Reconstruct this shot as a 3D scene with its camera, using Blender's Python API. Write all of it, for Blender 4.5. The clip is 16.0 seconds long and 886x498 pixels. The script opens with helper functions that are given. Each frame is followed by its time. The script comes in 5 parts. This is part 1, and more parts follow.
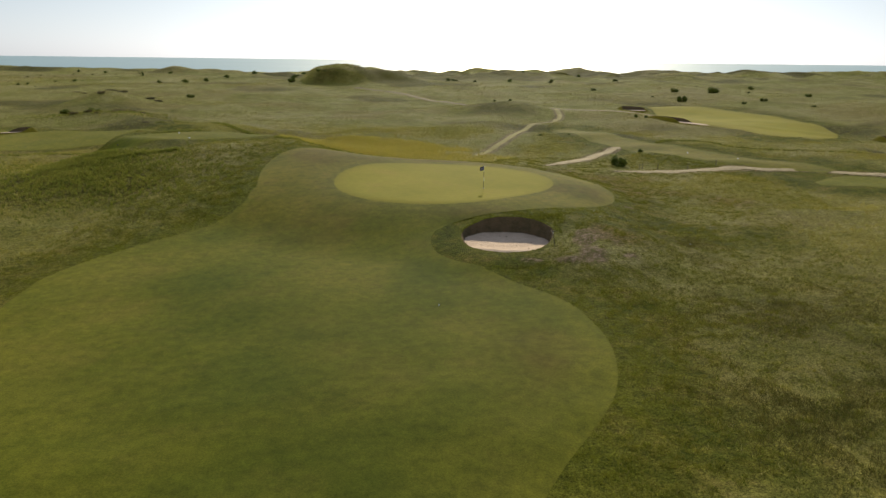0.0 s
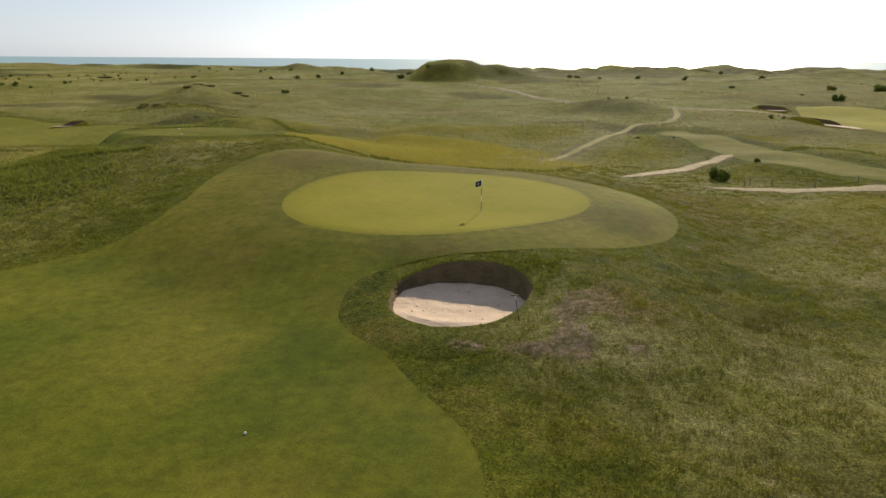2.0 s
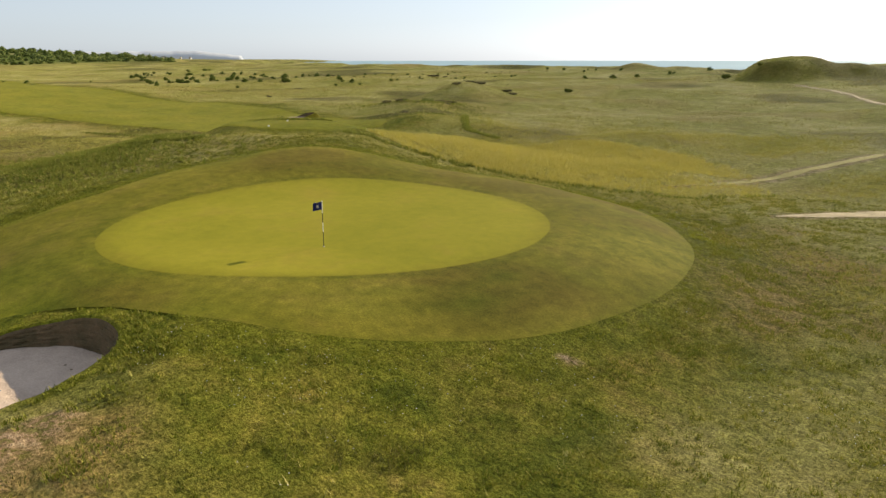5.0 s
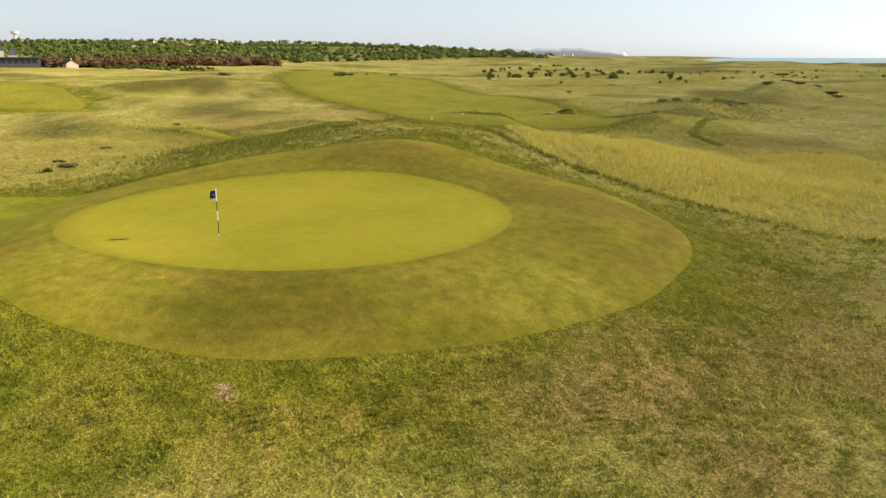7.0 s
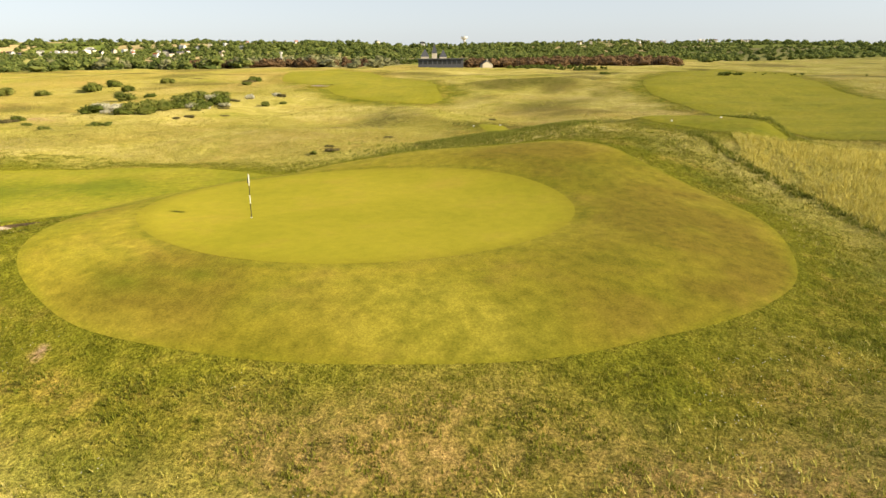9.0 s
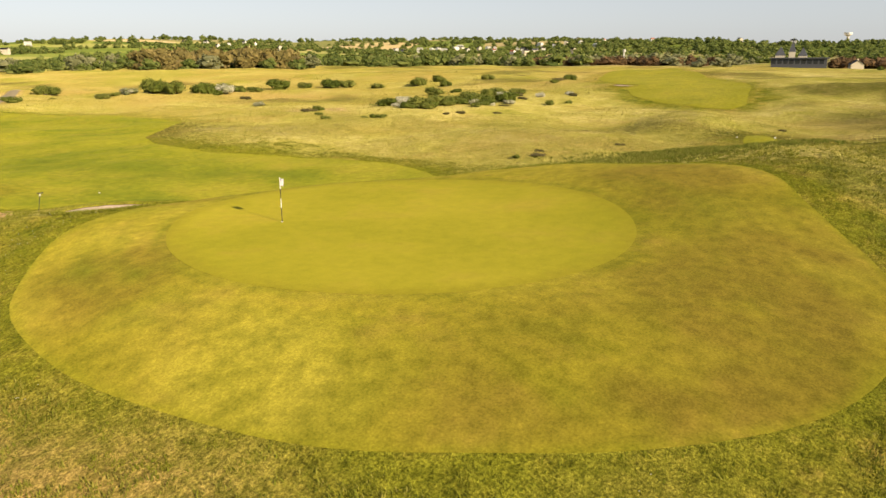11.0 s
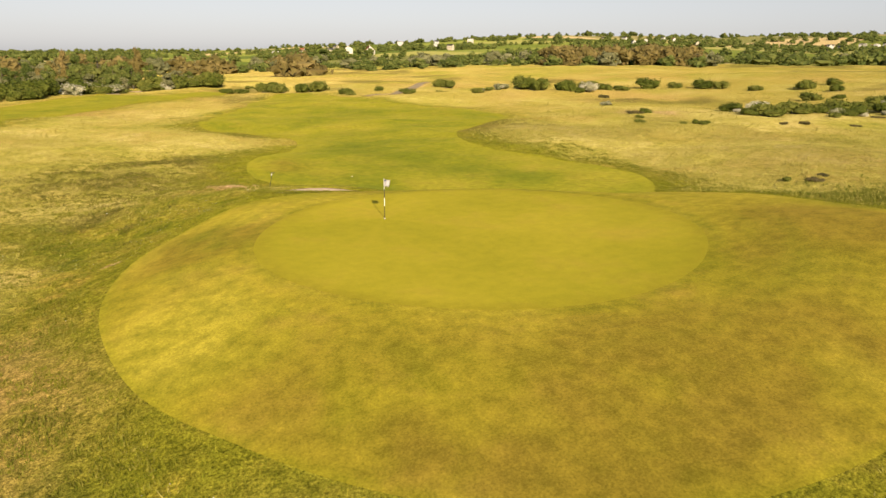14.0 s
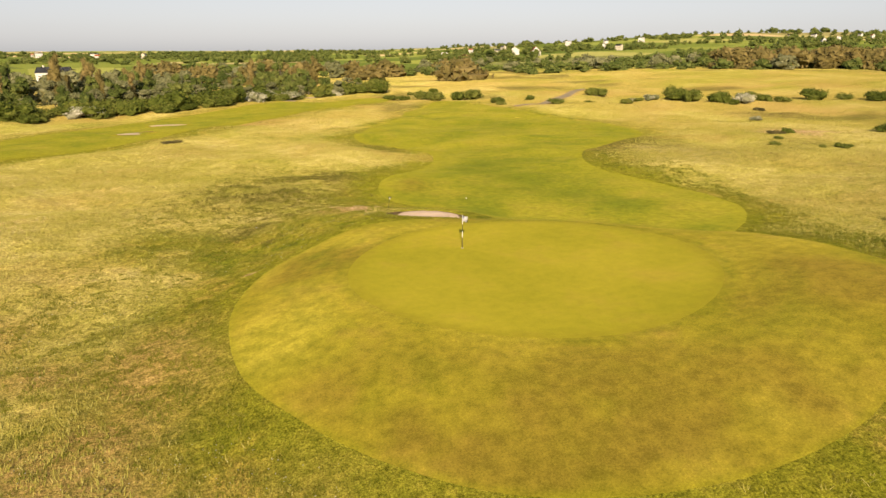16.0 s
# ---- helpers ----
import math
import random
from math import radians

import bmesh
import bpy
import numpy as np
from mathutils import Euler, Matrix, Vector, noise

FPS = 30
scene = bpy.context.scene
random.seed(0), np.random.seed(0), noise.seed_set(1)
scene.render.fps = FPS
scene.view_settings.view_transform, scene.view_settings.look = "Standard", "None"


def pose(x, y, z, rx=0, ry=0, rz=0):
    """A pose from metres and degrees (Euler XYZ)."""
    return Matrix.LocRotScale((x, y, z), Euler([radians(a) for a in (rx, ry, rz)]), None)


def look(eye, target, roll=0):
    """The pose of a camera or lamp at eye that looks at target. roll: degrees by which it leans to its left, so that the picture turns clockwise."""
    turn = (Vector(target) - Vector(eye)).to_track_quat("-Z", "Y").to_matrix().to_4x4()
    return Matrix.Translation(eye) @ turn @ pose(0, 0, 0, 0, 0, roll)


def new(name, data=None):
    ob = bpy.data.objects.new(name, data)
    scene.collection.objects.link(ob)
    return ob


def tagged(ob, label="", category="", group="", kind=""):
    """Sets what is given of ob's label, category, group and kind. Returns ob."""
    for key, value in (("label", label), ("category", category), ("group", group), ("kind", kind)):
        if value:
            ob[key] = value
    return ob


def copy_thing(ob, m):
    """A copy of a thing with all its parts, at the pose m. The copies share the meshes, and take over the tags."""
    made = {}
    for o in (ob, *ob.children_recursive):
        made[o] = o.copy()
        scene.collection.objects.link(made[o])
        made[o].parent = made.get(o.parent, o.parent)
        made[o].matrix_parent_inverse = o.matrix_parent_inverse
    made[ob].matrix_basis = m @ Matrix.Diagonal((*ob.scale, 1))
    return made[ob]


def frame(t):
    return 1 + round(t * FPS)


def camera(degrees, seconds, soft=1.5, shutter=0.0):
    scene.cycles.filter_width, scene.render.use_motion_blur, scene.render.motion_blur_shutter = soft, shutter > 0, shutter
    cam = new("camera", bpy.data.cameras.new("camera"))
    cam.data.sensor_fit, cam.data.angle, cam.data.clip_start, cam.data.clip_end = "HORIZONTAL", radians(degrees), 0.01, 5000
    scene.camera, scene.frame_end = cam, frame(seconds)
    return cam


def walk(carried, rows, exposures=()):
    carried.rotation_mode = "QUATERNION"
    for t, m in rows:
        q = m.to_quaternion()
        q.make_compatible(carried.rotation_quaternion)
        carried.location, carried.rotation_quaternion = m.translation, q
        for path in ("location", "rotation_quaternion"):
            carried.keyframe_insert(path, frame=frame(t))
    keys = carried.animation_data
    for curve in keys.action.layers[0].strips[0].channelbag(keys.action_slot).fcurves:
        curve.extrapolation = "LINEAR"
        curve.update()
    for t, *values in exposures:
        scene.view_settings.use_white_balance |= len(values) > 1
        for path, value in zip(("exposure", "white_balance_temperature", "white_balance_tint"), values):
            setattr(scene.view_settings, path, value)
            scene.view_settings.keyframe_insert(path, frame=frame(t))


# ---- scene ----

# ================= camera and its flight =================
cam = camera(62.94, 16.0, soft=1.5)
CAMROWS = [
    (0.0, -2.58, -67.97, 12.02, 1.01, -14.81, 0.64),
    (0.5, -0.35, -62.66, 11.74, 2.97, -14.92, 0.58),
    (1.0, 2.30, -57.11, 11.16, 5.48, -14.90, 0.50),
    (1.5, 4.89, -52.20, 10.67, 8.61, -14.93, 0.45),
    (2.0, 7.72, -47.36, 10.16, 12.31, -14.89, 0.37),
    (2.5, 10.64, -42.58, 9.70, 16.03, -14.85, 0.30),
    (3.0, 13.58, -38.19, 9.44, 19.70, -14.83, 0.28),
    (3.5, 16.51, -33.72, 9.18, 23.82, -14.79, 0.16),
    (4.0, 19.55, -29.52, 8.95, 29.14, -14.76, 0.01),
    (4.5, 22.75, -25.17, 8.73, 35.26, -14.74, -0.07),
    (5.0, 25.95, -20.59, 8.53, 41.92, -14.75, -0.07),
    (5.5, 28.93, -15.81, 8.35, 48.96, -14.77, -0.03),
    (6.0, 31.48, -10.90, 8.24, 56.23, -14.82, 0.03),
    (6.5, 33.38, -5.89, 8.19, 63.57, -14.91, 0.08),
    (7.0, 34.46, -0.86, 8.20, 70.90, -15.00, 0.09),
    (7.5, 34.74, 4.01, 8.08, 78.43, -14.97, -0.03),
    (8.0, 34.51, 8.66, 7.94, 86.49, -14.96, -0.09),
    (8.5, 33.49, 13.07, 7.82, 94.74, -14.95, -0.27),
    (9.0, 32.01, 17.22, 7.66, 103.17, -14.85, -0.53),
    (9.5, 29.89, 20.76, 7.59, 110.93, -14.80, -0.62),
    (10.0, 27.21, 23.70, 7.62, 117.92, -14.80, -0.54),
    (10.5, 24.22, 26.14, 7.70, 124.32, -14.84, -0.35),
    (11.0, 21.14, 28.20, 7.80, 130.33, -14.89, -0.12),
    (11.5, 18.19, 30.00, 7.88, 136.12, -14.91, 0.07),
    (12.0, 15.57, 31.61, 7.92, 141.94, -14.92, 0.15),
    (12.5, 13.37, 33.07, 8.00, 147.98, -15.00, 0.10),
    (13.0, 11.60, 34.45, 8.12, 153.36, -15.07, 0.17),
    (13.5, 10.08, 35.74, 8.34, 157.88, -15.16, 0.17),
    (14.0, 8.76, 37.09, 8.72, 161.99, -15.24, 0.18),
    (14.5, 7.67, 38.68, 9.53, 166.11, -15.32, 0.08),
    (15.0, 6.68, 40.44, 10.43, 169.93, -15.37, 0.00),
    (15.5, 5.83, 42.56, 11.39, 173.17, -15.40, -0.16),
    (16.0, 5.12, 44.89, 12.46, 175.08, -15.43, -0.20),
]
walk(cam, [(t, pose(x, y, z, 90 + pitch, 0, yaw) @ pose(0, 0, 0, 0, 0, roll))
           for t, x, y, z, yaw, pitch, roll in CAMROWS],
     exposures=[(0.0, 0.16, 6750, 7), (2.0, 0.34, 6800, 8), (4.0, 0.54, 6850, 8), (7.0, 0.86, 7050, 9),
                (9.0, 0.87, 7350, 9), (12.0, 0.46, 7650, 13), (16.0, 0.41, 7700, 15)])

# ================= sun and sky =================
SUN_AZ, SUN_EL = 3.8, 23.5          # degrees from +y towards +x, and above the horizon
sun_way = Vector((math.sin(radians(SUN_AZ)) * math.cos(radians(SUN_EL)),
                  math.cos(radians(SUN_AZ)) * math.cos(radians(SUN_EL)), math.sin(radians(SUN_EL))))
world = bpy.data.worlds.new("sky")
scene.world = world
world.use_nodes = True
wn = world.node_tree.nodes
sky = wn.new("ShaderNodeTexSky")
sky.sky_type = "NISHITA"
sky.sun_disc = False
sky.sun_elevation, sky.sun_rotation = radians(SUN_EL), radians(SUN_AZ)
sky.air_density, sky.dust_density, sky.ozone_density = 1.0, 0.7, 1.0
wn["Background"].inputs["Strength"].default_value = 0.078
pale = wn.new("ShaderNodeHueSaturation")      # sea haze takes most of the colour out of the sky
pale.inputs["Saturation"].default_value = 0.45
world.node_tree.links.new(sky.outputs["Color"], pale.inputs["Color"])
haze = wn.new("ShaderNodeMix")
haze.data_type, haze.blend_type = "RGBA", "MULTIPLY"
haze.inputs["Factor"].default_value, haze.inputs["B"].default_value = 1.0, (0.56, 0.62, 0.75, 1)
world.node_tree.links.new(pale.outputs["Color"], haze.inputs["A"])
veil = wn.new("ShaderNodeMix")                 # an even veil of thin high cloud over the whole sky
veil.data_type, veil.blend_type = "RGBA", "ADD"
veil.inputs["Factor"].default_value, veil.inputs["B"].default_value = 1.0, (2.05, 2.40, 2.90, 1)
world.node_tree.links.new(haze.outputs["Result"], veil.inputs["A"])
world.node_tree.links.new(veil.outputs["Result"], wn["Background"].inputs["Color"])
sun_data = bpy.data.lights.new("sun", "SUN")
sun_data.energy, sun_data.angle, sun_data.color = 5.0, radians(0.53), (1.0, 0.88, 0.66)
sun = new("sun", sun_data)
sun.matrix_world = look((0, 0, 60), Vector((0, 0, 60)) - sun_way)


# ================= plan: noise, heights, outlines =================
def smooth(a, b, v):
    t = np.clip((np.asarray(v, float) - a) / (b - a), 0, 1)
    return t * t * (3 - 2 * t)


def vnoise(x, y, size, seed=0):
    """Smooth value noise, about -1 to 1, with features of that size in metres."""
    x, y = np.asarray(x, float) / size + 17.3 * seed, np.asarray(y, float) / size - 9.1 * seed
    ix, iy = np.floor(x), np.floor(y)
    fx, fy = x - ix, y - iy
    fx, fy = fx * fx * (3 - 2 * fx), fy * fy * (3 - 2 * fy)

    def h(a, b):
        s = np.sin(a * 127.1 + b * 311.7 + seed * 74.7) * 43758.5453
        return 2 * (s - np.floor(s)) - 1
    lo = h(ix, iy) * (1 - fx) + h(ix + 1, iy) * fx
    hi = h(ix, iy + 1) * (1 - fx) + h(ix + 1, iy + 1) * fx
    return lo * (1 - fy) + hi * fy


def fbm(x, y, size, seed=0, octaves=4):
    return sum(vnoise(x, y, size / 2 ** k, seed + k) * 0.5 ** k for k in range(octaves))


def hump(x, y, cx, cy, rx, ry, h, turn=0.0):
    c, s = math.cos(radians(turn)), math.sin(radians(turn))
    u, v = ((x - cx) * c + (y - cy) * s) / rx, ((y - cy) * c - (x - cx) * s) / ry
    return h * np.exp(-u * u - v * v)


def curve_of(points, closed=False, step=8):
    """A smooth curve through the points (Catmull-Rom)."""
    p = np.array(points, float)
    n = len(p)
    out = []
    for i in range(n if closed else n - 1):
        if closed:
            a, b, c, d = p[i - 1], p[i], p[(i + 1) % n], p[(i + 2) % n]
        else:
            a, b, c, d = p[max(i - 1, 0)], p[i], p[i + 1], p[min(i + 2, n - 1)]
        for k in range(step):
            t = k / step
            out.append(0.5 * (2 * b + (c - a) * t + (2 * a - 5 * b + 4 * c - d) * t * t + (3 * b - a - 3 * c + d) * t ** 3))
    if not closed:
        out.append(p[-1])
    return np.array(out)


def signed(x, y, ring):
    """Distance to a closed outline, negative inside."""
    x, y = np.asarray(x, float).ravel(), np.asarray(y, float).ravel()
    best, inside = np.full(x.shape, 1e9), np.zeros(x.shape, bool)
    for (ax, ay), (bx, by) in zip(ring, np.roll(ring, -1, axis=0)):
        dx, dy = bx - ax, by - ay
        t = np.clip(((x - ax) * dx + (y - ay) * dy) / (dx * dx + dy * dy + 1e-12), 0, 1)
        best = np.minimum(best, (x - ax - t * dx) ** 2 + (y - ay - t * dy) ** 2)
        if ay != by:
            inside ^= ((ay > y) != (by > y)) & (x < (bx - ax) * (y - ay) / (by - ay) + ax)
    return np.where(inside, -1, 1) * np.sqrt(best)


def strip_ring(rows):
    """A closed outline from rows (x, y, half width) along a middle line."""
    r = curve_of(rows)
    d = np.gradient(r[:, :2], axis=0)
    d /= np.linalg.norm(d, axis=1)[:, None] + 1e-9
    n = np.stack([-d[:, 1], d[:, 0]], 1) * r[:, 2:3]
    return r, r[:, :2] + n, r[:, :2] - n


GREEN_C = (-4.4, 4.9)
BUNKER_C = (1.35, -14.3)
APRON = curve_of([(13.35, 6.3), (12.8, 10.8), (11.3, 15.4), (8.7, 19.1), (5.7, 22.2), (1.8, 24.6), (-2.4, 25.5), (-7, 25.2),
                  (-11.4, 23.4), (-14.5, 21.1), (-17.1, 18.9), (-19.4, 17.1), (-21.1, 14.6), (-22.1, 11.5), (-22.4, 8.4), (-22.3, 5), (-21.9, 2), (-21.4, -1), (-21.3, -4),
                  (-18, -9), (-12, -13), (-5.5, -13.5), (-2.6, -11.4), (-0.4, -10.2), (3.3, -9.0), (7.5, -6.9), (10.5, -3.4), (12.6, 0.7)], True)
# fairway towards the south: west edge and east edge at each y
FAIR_EDGES = [(-2, -21.2, -4), (-5, -21.5, -3.5), (-8, -22.4, -3), (-11, -24.2, -3), (-14, -26.4, -3.0), (-17.5, -28.3, -3.1), (-20, -29.3, -1.0), (-23, -29.8, 1.6), (-26, -29.6, 4.0), (-30, -28.8, 5.2), (-35, -26.8, 5.3),
              (-40, -24.4, 4.1), (-46, -22.2, 0.8), (-52, -22.6, -1.4), (-60, -24.8, -2.5), (-65, -28, -2.6), (-70, -34, -1.2), (-76, -39, 2.8), (-84, -42.5, 8.6), (-92, -43.5, 9.8),
              (-104, -41, 7.4), (-116, -37, 3.8), (-128, -33, 0.4), (-150, -27, -2), (-172, -23, -7), (-192, -17, -12)]
FE = curve_of(FAIR_EDGES)
FAIR = np.concatenate([FE[:, [1, 0]], FE[::-1][:, [2, 0]]])
FAR_STRIPS = {  # other mown ground: rows of x, y, half width
    "fairway_west": [(-52, 52, 0.5), (-58, 52.5, 6), (-75, 50, 12), (-97, 51, 17), (-120, 51, 21), (-160, 46, 22), (-230, 54, 22), (-330, 70, 20), (-400, 72, 3)],
    "fairway_east": [(78, -60, 12), (62, -88, 14), (50, -125, 14), (34, -165, 12), (14, -200, 9), (4, -220, 4)],
    "fairway_far": [(-121, -21, 0.5), (-125, -25, 6), (-140, -36, 12), (-162, -47, 15), (-210, -78, 17), (-290, -112, 14), (-350, -130, 2)],
    "fairway_north": [(56, 66, 1), (65, 88, 12), (66, 108, 16), (64, 126, 15), (58, 144, 7)],
    "tee_north": [(19, 82, 2.5), (25, 62, 3.5), (31, 47, 4.5), (41, 34, 4.5), (47, 28, 2.5)],
    "tee_west": [(-26.5, 28.6, 1.2), (-29, 28.0, 2.6), (-35, 26.0, 4.0), (-41, 23.4, 4.6), (-46, 20.6, 3.4), (-48, 19.6, 1.5)],
    "tee_east": [(41, 19.5, 1), (44, 19.5, 3.5), (48, 19.5, 4.5), (53, 19, 3.5), (56, 18.5, 1)],
    "tee_south": [(-60, 4, 0.8), (-66, 2, 1.8), (-73, 0, 1.8), (-80, -2, 0.8)],
}
PATHS = {
    "path_ridge": [(-44, 206, 0.1), (-36, 200, 0.5), (-13, 164, 0.7), (4, 143, 0.8), (23, 131, 1.0), (37, 125, 0.9), (52, 120, 0.6)],
    "path_track": [(22.5, 129, 0.3), (22.5, 112, 0.6), (17, 96, 0.6), (12.3, 85, 0.6), (5.7, 61.7, 0.6), (0.8, 47, 0.4), (-2, 40, 0.1)],
    "path_sand": [(10, 32.5, 0.1), (13, 36.5, 0.9), (18, 43.5, 1.1), (24, 53, 0.8)],
    "path_lane": [(18, 27, 0.1), (22, 27.4, 0.8), (28, 28.3, 1.0), (36, 30, 1.0), (45, 28.2, 1.0), (56, 25.5, 1.0), (80, 20, 1.0)],
    "path_dune": [(-31, -152, 1.0), (-40, -160, 1.3), (-48, -176, 1.5), (-62, -205, 1.4), (-74, -237, 1.2)],
}
SMALL_BUNKERS = [  # x, y, half length, half width, turn
    (51.5, -99, 3.2, 1.9, 20), (51.5, -120, 3.8, 2.0, 25), (34, -192, 3.2, 2.4, 10), (28.5, -221, 3.5, 2.6, 0),
    (-153, -58.6, 3.6, 2.4, 60), (-205, -128, 4.0, 3.0, 40), (-156, -162, 3.0, 2.2, 20),
    (46.5, 92, 8.5, 1.2, -62), (45, 131, 3.0, 2.0, 0), (84, 76, 3.5, 1.6, -30), (-81.5, 61, 2.4, 0.9, 40)]


def bunker_r(a):
    """Radius of the main bunker's lip at the angle a."""
    return 3.66 - 0.10 * np.cos(2 * a) - 0.06 * np.sin(a) + 0.06 * np.sin(3 * a) + 0.03 * np.sin(7 * a + 1)


def height(x, y):
    x, y = np.asarray(x, float), np.asarray(y, float)
    d = np.hypot(x + 4, y - 5)
    r = np.hypot(x - GREEN_C[0], (y - GREEN_C[1]) * np.where(y > GREEN_C[1], 0.88, 1.0))
    z = -2.3 + 2.3 * (1 - smooth(11.0, 24.0, r))
    z = z + hump(x, y, -24, 17, 10, 13, 2.8) + hump(x, y, -33, 25, 13, 12, 3.0) + hump(x, y, -40, 9, 11, 13, 2.3)
    z = z + hump(x, y, -27, -2, 7, 9, 1.0) + hump(x, y, 8.6, -14, 6.4, 7.2, 1.85) + hump(x, y, -2.2, -16.5, 3.6, 3.4, 0.42) + hump(x, y, 1, -18.8, 4, 2.6, 0.45) + hump(x, y, 1.3, -10.2, 4.2, 1.8, 0.14) + hump(x, y, -22, 37, 10, 9, 1.3) + hump(x, y, -23, 2.5, 5, 6, 0.45) + hump(x, y, -21.5, -5, 4, 4, 0.3) + hump(x, y, -9, 26, 6, 3.5, 0.4)
    tee = np.hypot(((x + 37) * 0.92 + (y - 25) * -0.39) / 13, ((y - 25) * 0.92 + (x + 37) * 0.39) / 6.5)
    z = z + (1.85 - z) * (1 - smooth(0.75, 1.35, tee))
    # wider country
    z = z + 5.7 * smooth(60, 320, y) - 1.8 * smooth(-20, -160, y) * smooth(-80, 0, x)
    z = z + hump(x, y, -56, 65, 17, 12, 2.1) + hump(x, y, -91, 119, 10, 8, 3.7) + hump(x, y, -79, 99, 7, 6, 1.5) + hump(x, y, -44, 60, 9, 8, 1.3) + hump(x, y, -66, 75, 8, 7, 1.4) + hump(x, y, 10, 124, 14, 9, 3.0) + hump(x, y, -45, 15, 7, 6, 0.9)
    z = z + 3.4 * smooth(-90, -190, x) * smooth(150, 20, y) + hump(x, y, -75, 86, 12, 8, 2.3, 30) + hump(x, y, 30, -16, 9, 14, 0.7) + hump(x, y, -152, -4, 6.5, 20, 2.6) + hump(x, y, -166, 6, 16, 26, 1.0)
    kn = ((x + 51) / 13) ** 2 + ((y - 228) / 11) ** 2
    z = z + 5.6 * np.exp(-kn * kn) + hump(x, y, -35, 238, 13, 9, 4.6) + hump(x, y, -62, 236, 8, 8, 1.6) + 0.5 * np.exp(-kn) * fbm(x, y, 7, 25, 3)
    z = z + hump(x, y, -98, -20, 26, 9, 1.6, 20) + hump(x, y, -55, -26, 16, 8, 0.8, -20) + hump(x, y, -70, -150, 30, 14, 1.2, 10)
    near = smooth(24, 48, d)
    z = z + near * ((0.55 + 0.35 * smooth(60, 110, d)) * fbm(x, y, 38, 3, 3) + 0.26 * fbm(x, y, 9, 7, 3) * (1 - 0.8 * smooth(90, 200, d)))
    z = z + smooth(14, 24, x) * smooth(70, 40, d) * 0.20 * fbm(x, y, 7, 19, 3)
    # sea dunes in the north
    dunes = smooth(230, 330, y) * (1 - smooth(430, 520, y))
    z = z + dunes * (3.4 * np.abs(fbm(x, y * 1.6, 46, 11, 4)) + 1.3 * fbm(x, y, 17, 15, 3) - 1.9 + 0.9 * fbm(x, y, 13, 17, 2)) * (1 - 0.5 * smooth(-60, -200, x))
    # hills inland
    b = np.degrees(np.arctan2(-x, y)) % 360
    amp = 31 * smooth(66, 92, b) * (1 - smooth(150, 188, b)) + 9 * smooth(150, 188, b) * (1 - smooth(235, 290, b)) + 10 * smooth(56, 70, b) * (1 - smooth(70, 95, b))
    z = z + amp * smooth(430, 1500, d) * (1 + 0.30 * fbm(x, y, 420, 21, 3)) + smooth(380, 700, d) * 3.0 * fbm(x, y, 240, 31, 2) * (1 - smooth(60, 200, y))
    # shore
    shore = 470 + 60 * vnoise(x, x * 0, 300, 5) + 0.9 * np.maximum(-x - 900, 0)
    z = np.where(y > shore - 60, z + (-16 - z) * smooth(shore - 60, shore + 60, y), z)
    return z


BARE = [(7.3, -16.2, 1.6, 1.6), (8.0, -17.3, 1.1, 0.8), (7.2, -18.8, 1.0, 0.6), (4.2, -19.6, 1.8, 0.4), (9.8, -19.2, 0.7, 0.5), (13.7, -0.5, 0.45, 0.3), (7.6, -19.8, 0.9, 0.6)]


def bare(x, y):
    """Bare, trodden or rabbit-scraped soil, 0 to 1."""
    s = sum(hump(x, y, a, b, c, d, 1.0) for a, b, c, d in BARE)
    return smooth(0.22, 0.6, s * (1.0 + 1.3 * fbm(x, y, 1.5, 45, 3)))


def relief(x, y, gap):
    """Tussocks, scrapes and swells of unmown ground."""
    d = np.hypot(x, y)
    off = smooth(4.9, 6.4, np.hypot(x - BUNKER_C[0], y - BUNKER_C[1]))
    fine = smooth(0.3, 1.8, gap) * smooth(95, 60, d) * off * (0.075 * fbm(x, y, 2.1, 141, 2) + 0.06 * vnoise(x, y, 0.95, 145) + 0.16 * bare(x, y) * vnoise(x, y, 0.8, 147))
    swell = smooth(2, 12, gap) * smooth(24, 50, d) * smooth(330, 200, d) * (0.42 * fbm(x, y, 13, 151, 2) + 0.30 * np.abs(vnoise(x, y, 24, 155)))
    return fine + swell


